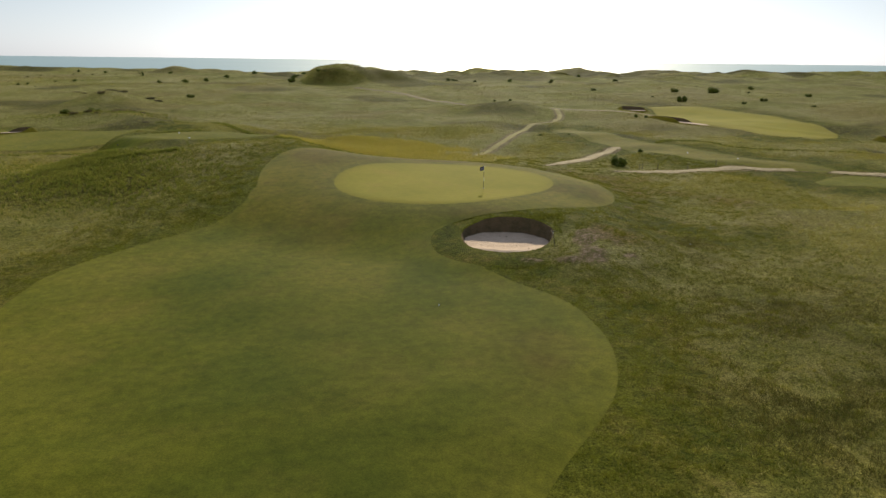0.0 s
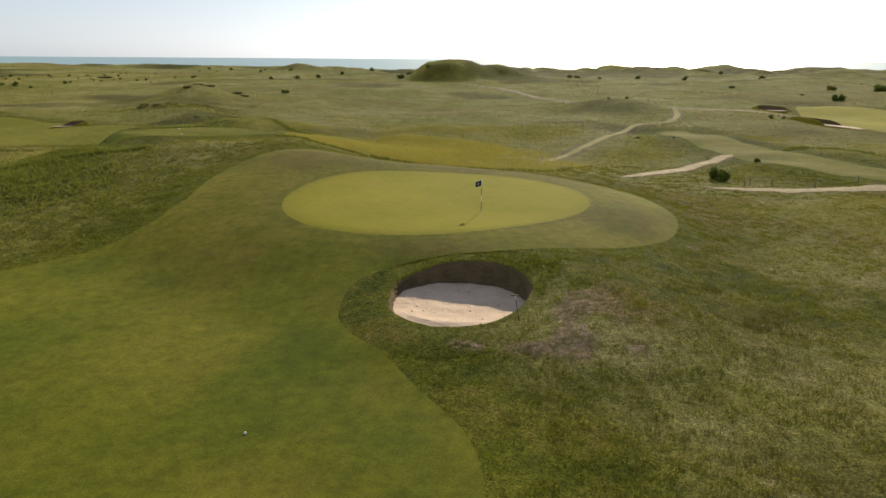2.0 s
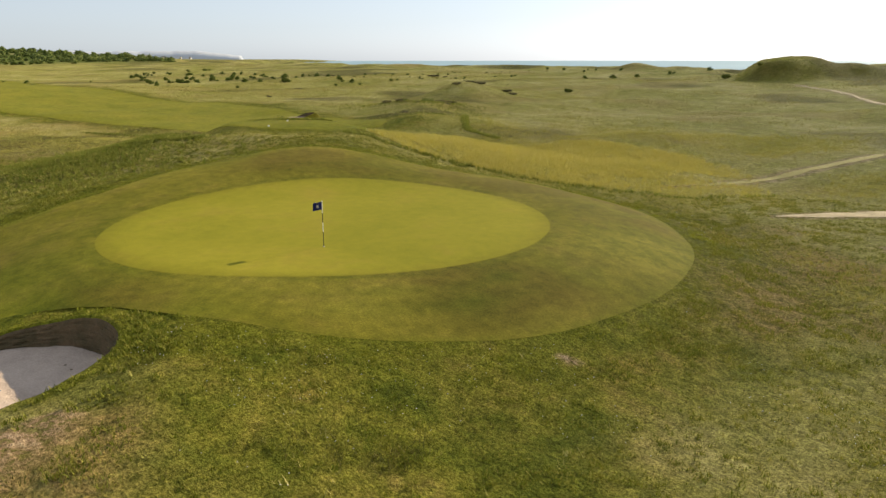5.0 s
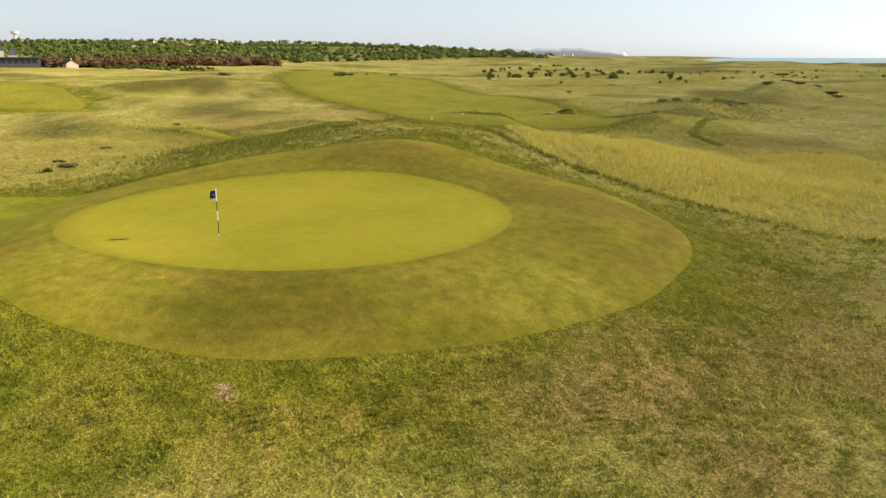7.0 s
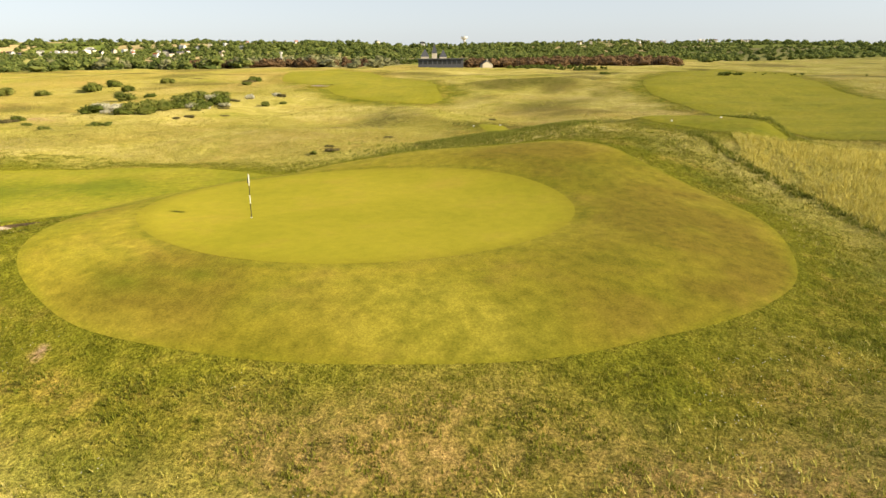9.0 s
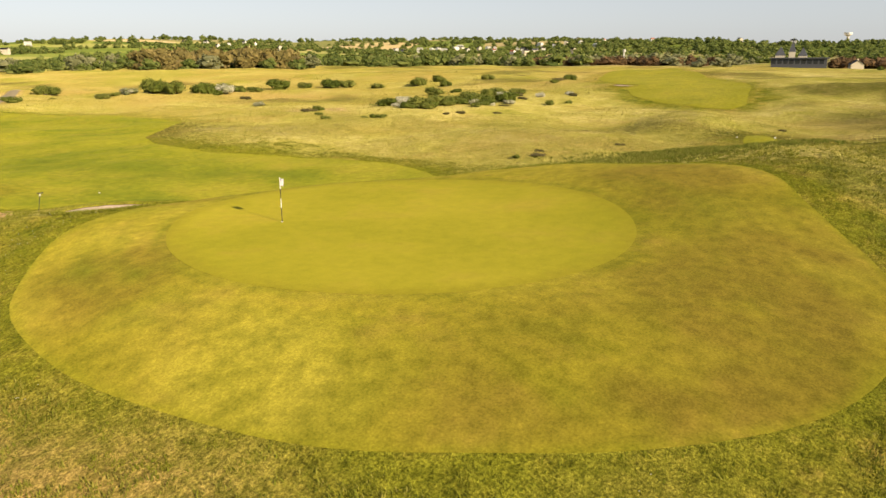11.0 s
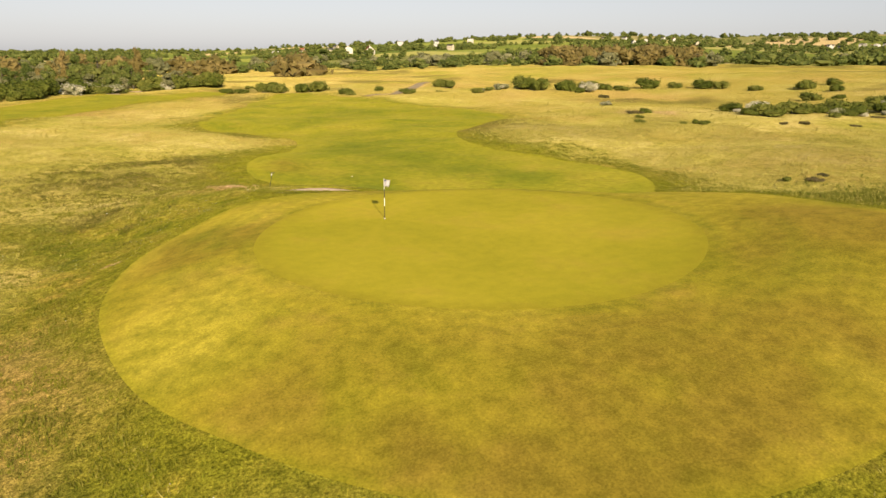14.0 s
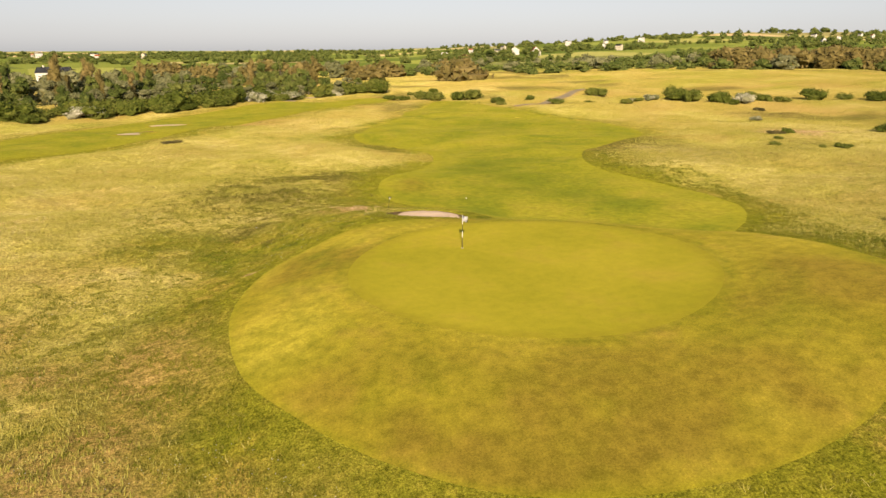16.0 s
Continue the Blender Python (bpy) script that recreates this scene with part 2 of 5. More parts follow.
# -- end of plan --
# ================= materials =================
class Mat:
    """A small wrapper for node materials."""

    def __init__(self, name, rough=0.9, spec=0.2, matt=0.0):
        self.m = bpy.data.materials.new(name)
        self.m.use_nodes = True
        self.t = self.m.node_tree
        self.b = self.t.nodes["Principled BSDF"]
        self.b.inputs["Roughness"].default_value = rough
        self.b.inputs["Specular IOR Level"].default_value = spec
        self.b.inputs["Diffuse Roughness"].default_value = matt
        self.pos = self.t.nodes.new("ShaderNodeTexCoord").outputs["Object"]

    def link(self, a, b):
        self.t.links.new(a, b)

    def noise(self, scale, detail=4, rough=0.6, pos=None, stretch=None):
        n = self.t.nodes.new("ShaderNodeTexNoise")
        n.inputs["Scale"].default_value, n.inputs["Detail"].default_value, n.inputs["Roughness"].default_value = scale, detail, rough
        src = pos or self.pos
        if stretch:
            mp = self.t.nodes.new("ShaderNodeMapping")
            mp.inputs["Scale"].default_value = stretch
            self.link(src, mp.inputs["Vector"])
            src = mp.outputs["Vector"]
        self.link(src, n.inputs["Vector"])
        return n.outputs["Fac"]

    def voronoi(self, scale, feature="F1", out="Distance"):
        n = self.t.nodes.new("ShaderNodeTexVoronoi")
        n.feature = feature
        n.inputs["Scale"].default_value = scale
        self.link(self.pos, n.inputs["Vector"])
        return n.outputs[out]

    def ramp(self, fac, *stops):
        r = self.t.nodes.new("ShaderNodeValToRGB")
        e = r.color_ramp.elements
        while len(e) < len(stops):
            e.new(0.5)
        for el, (p, c) in zip(e, stops):
            el.position = p
            el.color = (*c, 1) if len(c) == 3 else c
        self.link(fac, r.inputs["Fac"])
        return r.outputs["Color"]

    def span(self, fac, a, b, lo=0.0, hi=1.0):
        n = self.t.nodes.new("ShaderNodeMapRange")
        for k, v in zip(("From Min", "From Max", "To Min", "To Max"), (a, b, lo, hi)):
            n.inputs[k].default_value = v
        self.link(fac, n.inputs["Value"])
        return n.outputs["Result"]

    def math(self, op, a, b=None):
        n = self.t.nodes.new("ShaderNodeMath")
        n.operation = op
        n.use_clamp = op in ("MULTIPLY", "ADD", "SUBTRACT")
        for s, v in zip(n.inputs, (a, b)):
            if v is None:
                continue
            if isinstance(v, (int, float)):
                s.default_value = v
            else:
                self.link(v, s)
        return n.outputs[0]

    def mix(self, fac, a, b, how="MIX"):
        n = self.t.nodes.new("ShaderNodeMix")
        n.data_type, n.blend_type = "RGBA", how
        for s, v in ((n.inputs["Factor"], fac), (n.inputs["A"], a), (n.inputs["B"], b)):
            if isinstance(v, (int, float)):
                s.default_value = v
            elif isinstance(v, tuple):
                s.default_value = (*v, 1)
            else:
                self.link(v, s)
        return n.outputs["Result"]

    def attr(self, name, out="Fac"):
        n = self.t.nodes.new("ShaderNodeAttribute")
        n.attribute_name = name
        return n.outputs[out]

    def random(self, island=True):
        return self.t.nodes.new("ShaderNodeNewGeometry").outputs["Random Per Island"] if island else self.t.nodes.new("ShaderNodeObjectInfo").outputs["Random"]

    def color(self, c):
        if isinstance(c, tuple):
            self.b.inputs["Base Color"].default_value = (*c, 1)
        else:
            self.link(c, self.b.inputs["Base Color"])
        return self

    def bump(self, fac, strength=0.5, distance=0.05):
        n = self.t.nodes.new("ShaderNodeBump")
        n.inputs["Strength"].default_value, n.inputs["Distance"].default_value = strength, distance
        self.link(fac, n.inputs["Height"])
        self.link(n.outputs["Normal"], self.b.inputs["Normal"])
        return self

    def leaf(self, color, share=0.35):
        """Lets light through thin leaves and blades."""
        tr = self.t.nodes.new("ShaderNodeBsdfTranslucent")
        if isinstance(color, tuple):
            tr.inputs["Color"].default_value = (*color, 1)
        else:
            self.link(color, tr.inputs["Color"])
        mx = self.t.nodes.new("ShaderNodeMixShader")
        mx.inputs["Fac"].default_value = share
        self.link(self.b.outputs[0], mx.inputs[1])
        self.link(tr.outputs[0], mx.inputs[2])
        self.link(mx.outputs[0], self.t.nodes["Material Output"].inputs["Surface"])
        return self


def turf_color(m, dark, mid, light, dry, wear):
    """Colour of mown grass: clumps, drifts of tone and dry brown patches."""
    drift = m.ramp(m.noise(0.11, 5, 0.62), (0.35, dark), (0.5, mid), (0.65, light))
    patch = m.span(m.noise(0.23, 6, 0.7), 0.52, 0.68, 0, wear)
    return m.mix(patch, drift, dry)


def turf(name, tones, grain=1.0, bump=0.3, rough_tone=1.0, matt=0.45, worn=(0.150, 0.112, 0.018), second=None, border=(0.190, 0.180, 0.017)):
    """Mown grass with worn, pale and lush places, part of it painted sun tone; a second set of tones takes over towards
    the fairway.
    """
    m = Mat(name, 0.92, 0.035, matt)
    fine = m.noise(9.0 * grain, 4, 0.75)
    clump = m.noise(1.6, 5, 0.7)
    c = turf_color(m, *tones)
    if second:
        c = m.mix(m.attr("fair"), c, turf_color(m, *second))
    c = m.mix(m.math("MULTIPLY", m.attr("pale"), m.span(m.noise(0.4, 5, 0.65), 0.3, 0.6, 0.4, 1.0)), c, (0.285, 0.245, 0.036))
    c = m.mix(m.math("MULTIPLY", m.attr("worn"), m.span(m.noise(0.5, 5, 0.65), 0.3, 0.6, 0.55, 0.85)), c, worn)
    c = m.mix(m.math("MULTIPLY", m.attr("lush"), m.span(m.noise(0.3, 4, 0.6), 0.3, 0.6, 0.5, 1.0)), c, (0.085, 0.105, 0.009))
    c = m.mix(m.math("MULTIPLY", m.attr("border"), m.span(m.noise(0.9, 4, 0.7), 0.35, 0.62, 0.25, 1.0)), c, border)
    c = m.mix(0.55 * rough_tone, c, m.ramp(fine, (0.25, (0.25, 0.25, 0.25)), (0.75, (0.80, 0.80, 0.80))), "OVERLAY")
    c = m.mix(0.48 * rough_tone, c, m.ramp(clump, (0.30, (0.30, 0.32, 0.28)), (0.70, (0.72, 0.70, 0.64))), "OVERLAY")
    m.color(c).bump(m.math("ADD", fine, clump), bump, 0.06)
    return m.m


STRAW = (0.580, 0.485, 0.205)
APRON_TONES = ((0.136, 0.132, 0.012), (0.205, 0.174, 0.020), (0.244, 0.204, 0.028), (0.226, 0.155, 0.034), 0.55)
FAIR_TONES = ((0.112, 0.130, 0.012), (0.168, 0.168, 0.016), (0.214, 0.196, 0.023), (0.24, 0.178, 0.035), 0.4)
green_mat = turf("putting_turf", ((0.225, 0.208, 0.018), (0.262, 0.234, 0.022), (0.300, 0.258, 0.027), (0.28, 0.205, 0.034), 0.5), 2.0, 0.05, 0.45, 0.4, border=(0.222, 0.192, 0.019))
apron_mat = fair_mat = turf("mown_turf", APRON_TONES, 1.4, 0.28, 1.35, 0.75, second=FAIR_TONES)

# the sheet of ground: rough grass, semi-rough, scrub, fields and bare sand, by the zones of the plan
gm = Mat("rough_ground", 0.95, 0.03, 1.0)
zone = gm.t.nodes.new("ShaderNodeSeparateColor")
gm.link(gm.attr("zone", "Color"), zone.inputs["Color"])
big = gm.noise(0.035, 6, 0.65)
med = gm.noise(0.35, 6, 0.7)
small = gm.noise(2.2, 5, 0.72)
fine = gm.noise(11.0, 4, 0.75)
c = gm.ramp(gm.math("ADD", gm.math("MULTIPLY", big, 0.6), gm.math("MULTIPLY", med, 0.42)), (0.37, (0.245, 0.245, 0.048)), (0.45, (0.365, 0.335, 0.080)), (0.53, (0.480, 0.410, 0.130)), (0.61, STRAW))
heath = gm.span(gm.noise(0.055, 5, 0.7), 0.50, 0.66, 0, 0.40)
c = gm.mix(heath, c, (0.430, 0.300, 0.105))
semi = gm.ramp(med, (0.30, (0.080, 0.108, 0.012)), (0.44, (0.172, 0.182, 0.021)), (0.57, (0.280, 0.248, 0.038)), (0.72, (0.420, 0.295, 0.080)))
c = gm.mix(gm.math("MULTIPLY", gm.attr("meadow"), gm.span(big, 0.35, 0.6, 0.9, 0.4)), c, (0.270, 0.250, 0.048))
c = gm.mix(zone.outputs["Red"], c, semi)
c = gm.mix(gm.math("MULTIPLY", gm.attr("edge"), gm.span(med, 0.3, 0.6, 1.0, 0.55)), c, (0.225, 0.222, 0.024))
c = gm.mix(gm.math("MULTIPLY", zone.outputs["Green"], gm.span(gm.math("ADD", gm.math("MULTIPLY", small, 0.6), gm.math("MULTIPLY", fine, 0.4)), 0.42, 0.52)), c, gm.ramp(small, (0.42, (0.040, 0.028, 0.018)), (0.49, (0.470, 0.290, 0.190)), (0.7, (0.640, 0.450, 0.325))))
c = gm.mix(gm.math("MULTIPLY", gm.attr("dry"), gm.span(small, 0.30, 0.60, 0.3, 1.0)), c, (0.420, 0.285, 0.110))
c = gm.mix(gm.math("MULTIPLY", zone.outputs["Blue"], gm.span(small, 0.28, 0.55)), c, gm.ramp(fine, (0.3, (0.052, 0.050, 0.014)), (0.7, (0.140, 0.120, 0.034))))
c = gm.mix(0.8, c, gm.ramp(fine, (0.34, (0.12, 0.13, 0.10)), (0.66, (0.88, 0.88, 0.84))), "OVERLAY")
c = gm.mix(0.65, c, gm.ramp(small, (0.30, (0.24, 0.26, 0.20)), (0.68, (0.78, 0.75, 0.70))), "OVERLAY")
# dark stops put the small shadows between tussocks into the colour
tuft = gm.noise(0.85, 6, 0.78)
c = gm.mix(gm.span(zone.outputs["Red"], 0, 1, 0.5, 0.4), c, gm.ramp(tuft, (0.36, (0.52, 0.54, 0.46)), (0.49, (0.98, 0.98, 0.96)), (0.66, (1.0, 1.0, 1.0))), "MULTIPLY")
clod = gm.noise(3.6, 5, 0.72)
c = gm.mix(0.6, c, gm.ramp(clod, (0.38, (0.42, 0.44, 0.38)), (0.50, (0.96, 0.96, 0.94)), (0.62, (1.0, 1.0, 1.0))), "MULTIPLY")
field = gm.t.nodes.new("ShaderNodeTexVoronoi")
field.inputs["Scale"].default_value = 0.0075
gm.link(gm.pos, field.inputs["Vector"])
sep = gm.t.nodes.new("ShaderNodeSeparateColor")
gm.link(field.outputs["Color"], sep.inputs["Color"])
fc = gm.ramp(sep.outputs["Red"], (0.0, (0.085, 0.115, 0.022)), (0.35, (0.12, 0.15, 0.030)), (0.62, (0.20, 0.22, 0.050)), (0.80, (0.42, 0.32, 0.17)), (0.92, (0.08, 0.11, 0.022)))
fc = gm.mix(0.4, fc, gm.ramp(med, (0.3, (0.3, 0.3, 0.3)), (0.7, (0.7, 0.7, 0.7))), "OVERLAY")
c = gm.mix(gm.attr("farland"), c, fc)
gm.color(c).bump(gm.math("ADD", gm.math("ADD", gm.math("MULTIPLY", small, 0.25), gm.math("MULTIPLY", fine, 0.25)), gm.math("ADD", gm.math("MULTIPLY", tuft, 0.25), gm.math("MULTIPLY", clod, 0.25))), 1.0, 0.55)
ground_mat = gm.m


def sand_mat(name, base, tint):
    m = Mat(name, 0.95, 0.1)
    s, f = m.noise(1.4, 5, 0.65), m.noise(14, 4, 0.7)
    c = m.mix(m.span(s, 0.35, 0.7), base, tint)
    c = m.mix(0.35, c, m.ramp(f, (0.3, (0.3, 0.3, 0.3)), (0.7, (0.72, 0.72, 0.72))), "OVERLAY")
    m.color(c).bump(m.math("ADD", m.math("MULTIPLY", m.noise(4.5, 3, 0.6), 0.8), m.math("MULTIPLY", f, 0.3)), 0.8, 0.09)
    return m.m


bunker_sand = sand_mat("bunker_sand", (0.57, 0.435, 0.335), (0.46, 0.345, 0.262))
track_mat = sand_mat("grass_track", (0.215, 0.185, 0.065), (0.17, 0.155, 0.048))
path_sand = sand_mat("path_sand", (0.37, 0.295, 0.19), (0.23, 0.19, 0.105))
soil = sand_mat("sod_soil", (0.175, 0.118, 0.066), (0.090, 0.072, 0.036))


def blade_mat(name, a, b, c3, share=0.4):
    m = Mat(name, 0.8, 0.1)
    c = m.ramp(m.math("ADD", m.math("ADD", m.math("MULTIPLY", m.random(), 0.30), m.math("MULTIPLY", m.noise(2.6, 5, 0.75), 0.45)), m.math("MULTIPLY", m.noise(0.14, 4, 0.6), 0.35)), (0.30, a), (0.52, b), (0.78, c3))
    m.color(c).leaf(c, share)
    return m.m


semi_blades = blade_mat("semi_rough_blades", (0.088, 0.118, 0.011), (0.185, 0.192, 0.022), (0.350, 0.300, 0.068), 0.22)
tall_blades = blade_mat("tall_grass_blades", (0.275, 0.268, 0.046), (0.400, 0.360, 0.084), (0.530, 0.450, 0.155), 0.10)
green_blades = blade_mat("edge_grass_blades", (0.120, 0.150, 0.013), (0.190, 0.205, 0.020), (0.290, 0.265, 0.036), 0.3)
hay_blades = blade_mat("hay_blades", (0.430, 0.385, 0.085), (0.535, 0.465, 0.118), (0.630, 0.540, 0.185), 0.05)
dark_blades = blade_mat("sedge_blades", (0.095, 0.125, 0.018), (0.165, 0.185, 0.030), (0.280, 0.255, 0.058))


def leaves_mat(name, a, b, c3, share=0.3):
    m = Mat(name, 0.8, 0.1)
    c = m.ramp(m.math("ADD", m.math("MULTIPLY", m.random(), 0.6), m.math("MULTIPLY", m.random(False), 0.4)), (0.15, a), (0.5, b), (0.9, c3))
    m.color(c).leaf(c, share)
    return m.m


gorse_leaf = leaves_mat("shrub_leaves", (0.060, 0.084, 0.014), (0.118, 0.145, 0.026), (0.220, 0.228, 0.054))
dull_leaf = leaves_mat("dull_leaves", (0.075, 0.068, 0.028), (0.130, 0.112, 0.046), (0.200, 0.160, 0.070))
white_leaf = leaves_mat("blossom", (0.16, 0.18, 0.07), (0.46, 0.44, 0.30), (0.74, 0.70, 0.60))
tree_leaf = leaves_mat("tree_leaves", (0.066, 0.095, 0.024), (0.128, 0.162, 0.040), (0.240, 0.258, 0.074))
olive_leaf = leaves_mat("olive_leaves", (0.125, 0.135, 0.058), (0.215, 0.218, 0.105), (0.330, 0.318, 0.175))
rust_leaf = leaves_mat("rust_leaves", (0.130, 0.110, 0.036), (0.225, 0.180, 0.062), (0.330, 0.250, 0.100))
russet_leaf = leaves_mat("russet_leaves", (0.090, 0.060, 0.030), (0.165, 0.100, 0.050), (0.250, 0.155, 0.080))
bark_m = Mat("bark", 0.9)
bark_m.color(bark_m.ramp(bark_m.noise(6, 5, 0.7, stretch=(3, 3, 0.6)), (0.3, (0.06, 0.05, 0.035)), (0.7, (0.18, 0.15, 0.11))))
bark = bark_m.m


def plain(name, c, rough=0.6, spec=0.3, metal=0.0, vary=0.12):
    m = Mat(name, rough, spec)
    m.b.inputs["Metallic"].default_value = metal
    d = tuple(v * (1 - 2 * vary) for v in c)
    m.color(m.ramp(m.noise(3.0, 5, 0.7), (0.25, d), (0.7, c)))
    return m.m


white_paint = plain("white_paint", (0.80, 0.79, 0.76))
black_paint = plain("black_paint", (0.03, 0.03, 0.032))
blue_cloth = plain("blue_cloth", (0.035, 0.045, 0.22), 0.9)
white_cloth = plain("white_cloth", (0.78, 0.77, 0.80), 0.9)
old_wood = plain("weathered_wood", (0.22, 0.18, 0.13), 0.9, vary=0.25)
render_wall = plain("white_render", (0.70, 0.67, 0.62), 0.9)
cream_wall = plain("cream_render", (0.66, 0.58, 0.45), 0.9)
tile_red = plain("red_roof_tiles", (0.42, 0.14, 0.07), 0.85, vary=0.2)
slate = plain("slate_roof", (0.09, 0.095, 0.11), 0.7, vary=0.2)
glass_dark = plain("window_glass", (0.03, 0.035, 0.04), 0.1, 0.5)
concrete = plain("pale_concrete", (0.62, 0.60, 0.56), 0.85)
steel = plain("galvanised_steel", (0.5, 0.5, 0.5), 0.45, 0.5, 0.8)

sea_m = Mat("sea_water", 0.38, 0.5)
sea_m.color(sea_m.ramp(sea_m.noise(0.004, 4, 0.6), (0.3, (0.150, 0.270, 0.300)), (0.7, (0.200, 0.320, 0.340))))
sea_m.bump(sea_m.noise(0.12, 5, 0.7, stretch=(0.5, 1.6, 1)), 0.25, 0.5)
sea_mat = sea_m.m


# ================= mesh helpers =================
def mesh_of(name, verts, faces, mat, smooth_faces=True):
    """A mesh from arrays of places and of equally long faces."""
    v, f = np.asarray(verts, np.float32), np.asarray(faces, np.int32)
    me = bpy.data.meshes.new(name)
    me.vertices.add(len(v))
    me.vertices.foreach_set("co", v.ravel())
    me.loops.add(f.size)
    me.loops.foreach_set("vertex_index", f.ravel())
    me.polygons.add(len(f))
    me.polygons.foreach_set("loop_start", np.arange(0, f.size, f.shape[1], dtype=np.int32))
    me.update(calc_edges=True)
    me.polygons.foreach_set("use_smooth", np.full(len(f), smooth_faces))
    me.materials.append(mat)
    me.validate()
    return me


def part(name, bm_or_mesh, mat, parent=None, label=""):
    """One mesh object, under a thing or a part if parent is given."""
    if isinstance(bm_or_mesh, bpy.types.Mesh):
        me = bm_or_mesh
    else:
        me = bpy.data.meshes.new(name)
        bm_or_mesh.to_mesh(me)
        bm_or_mesh.free()
        me.materials.append(mat)
    ob = new(name, me)
    if parent is not None:
        ob.parent = parent
    return tagged(ob, label)


def thing(name, label, category, group="", kind=""):
    """An empty at the origin that holds the parts of a thing."""
    ob = new(name)
    ob.empty_display_size = 0.1
    return tagged(ob, label, category, group, kind)


def box(bm, x0, x1, y0, y1, z0, z1, bevel=0.0):
    m = Matrix.LocRotScale(((x0 + x1) / 2, (y0 + y1) / 2, (z0 + z1) / 2), None, (x1 - x0, y1 - y0, z1 - z0))
    r = bmesh.ops.create_cube(bm, size=1, matrix=m)
    if bevel:
        edges = list({e for v in r["verts"] for e in v.link_edges})
        bmesh.ops.bevel(bm, geom=edges, offset=bevel, segments=2, affect="EDGES", profile=0.5)


def tube(bm, a, b, r0, r1, sides=10):
    """A tapered round bar from a to b."""
    a, b = Vector(a), Vector(b)
    m = Matrix.Translation((a + b) / 2) @ (b - a).to_track_quat("Z", "Y").to_matrix().to_4x4()
    bmesh.ops.create_cone(bm, cap_ends=True, segments=sides, radius1=r0, radius2=r1, depth=(b - a).length, matrix=m)


# ================= the sheet of ground =================
def axis(lo, hi, fine, far):
    inner = np.arange(lo, hi + 0.01, fine)
    out, s, v = [], fine, 0.0
    while v < far:
        s *= 1.032 if v < 330 else 1.075
        v += s
        out.append(v)
    out = np.array(out)
    return np.concatenate([lo - out[::-1], inner, hi + out])


gx, gy = axis(-48, 38, 0.36, 4800), axis(-56, 48, 0.38, 4800)
# closer lines over the knoll and the sea dunes
gx = np.unique(np.concatenate([gx, np.arange(-72, -48, 1.5), np.arange(-220, -72, 5.0), np.arange(40, 130, 4.0)]))
gy = np.unique(np.concatenate([gy, np.arange(208, 264, 1.5), np.arange(264, 440, 4.0)]))
GX, GY = np.meshgrid(gx, gy)
fx, fy = GX.ravel(), GY.ravel()
rings = {"apron": APRON, "fairway_south": FAIR}
for key, rows in {**FAR_STRIPS, **PATHS}.items():
    mid, lft, rgt = strip_ring(rows)
    rings[key] = np.concatenate([lft, rgt[::-1]])
dist = {}
for key, ring in rings.items():
    lo, hi = ring.min(0) - 14, ring.max(0) + 14
    d = np.full(fx.shape, 50.0)
    sel = (fx > lo[0]) & (fx < hi[0]) & (fy > lo[1]) & (fy < hi[1])
    d[sel] = signed(fx[sel], fy[sel], ring[::2])
    dist[key] = d
mown = np.minimum.reduce([dist[k] for k in ("apron", "fairway_south", *FAR_STRIPS)])
paths_d = np.minimum.reduce([dist[k] for k in PATHS])
GZ = height(fx, fy) + relief(fx, fy, np.minimum(mown, paths_d))
cell = np.maximum(0.6, 0.05 * np.hypot(fx, fy))
# the sheet dips under the mown turf and the paths that lie on it
GZ = GZ - 0.10 * (1 + 0.03 * np.hypot(fx, fy)) * (np.minimum(mown, paths_d + 0.5 * cell) < -1.3 * cell)
bx, by = fx - BUNKER_C[0], fy - BUNKER_C[1]
b_r = np.hypot(bx, by)
GZ = GZ - 0.30 * (b_r < 5.2)
nx, ny = len(gx), len(gy)
idx = np.arange(nx * ny).reshape(ny, nx)
quads = np.stack([idx[:-1, :-1], idx[:-1, 1:], idx[1:, 1:], idx[1:, :-1]], -1).reshape(-1, 4)
keep = ~np.all(b_r[quads] < 4.6, axis=1)
ground_me = mesh_of("ground", np.stack([fx, fy, GZ], 1), quads[keep], ground_mat)
DRY = [(9.9, -15.9, 1.5, 1.5), (8.8, -13.9, 1.2, 1.0), (17.4, 19.4, 2.6, 2.4), (15.6, 22.4, 2.8, 2.0), (20.5, 22.0, 3.0, 2.4), (21.4, 12.7, 2.2, 1.8), (12, 28, 3, 2), (26, 8, 3, 3), (15.5, 15, 3, 4), (10.5, 24, 4, 2.4), (17, 9, 2.4, 4)]


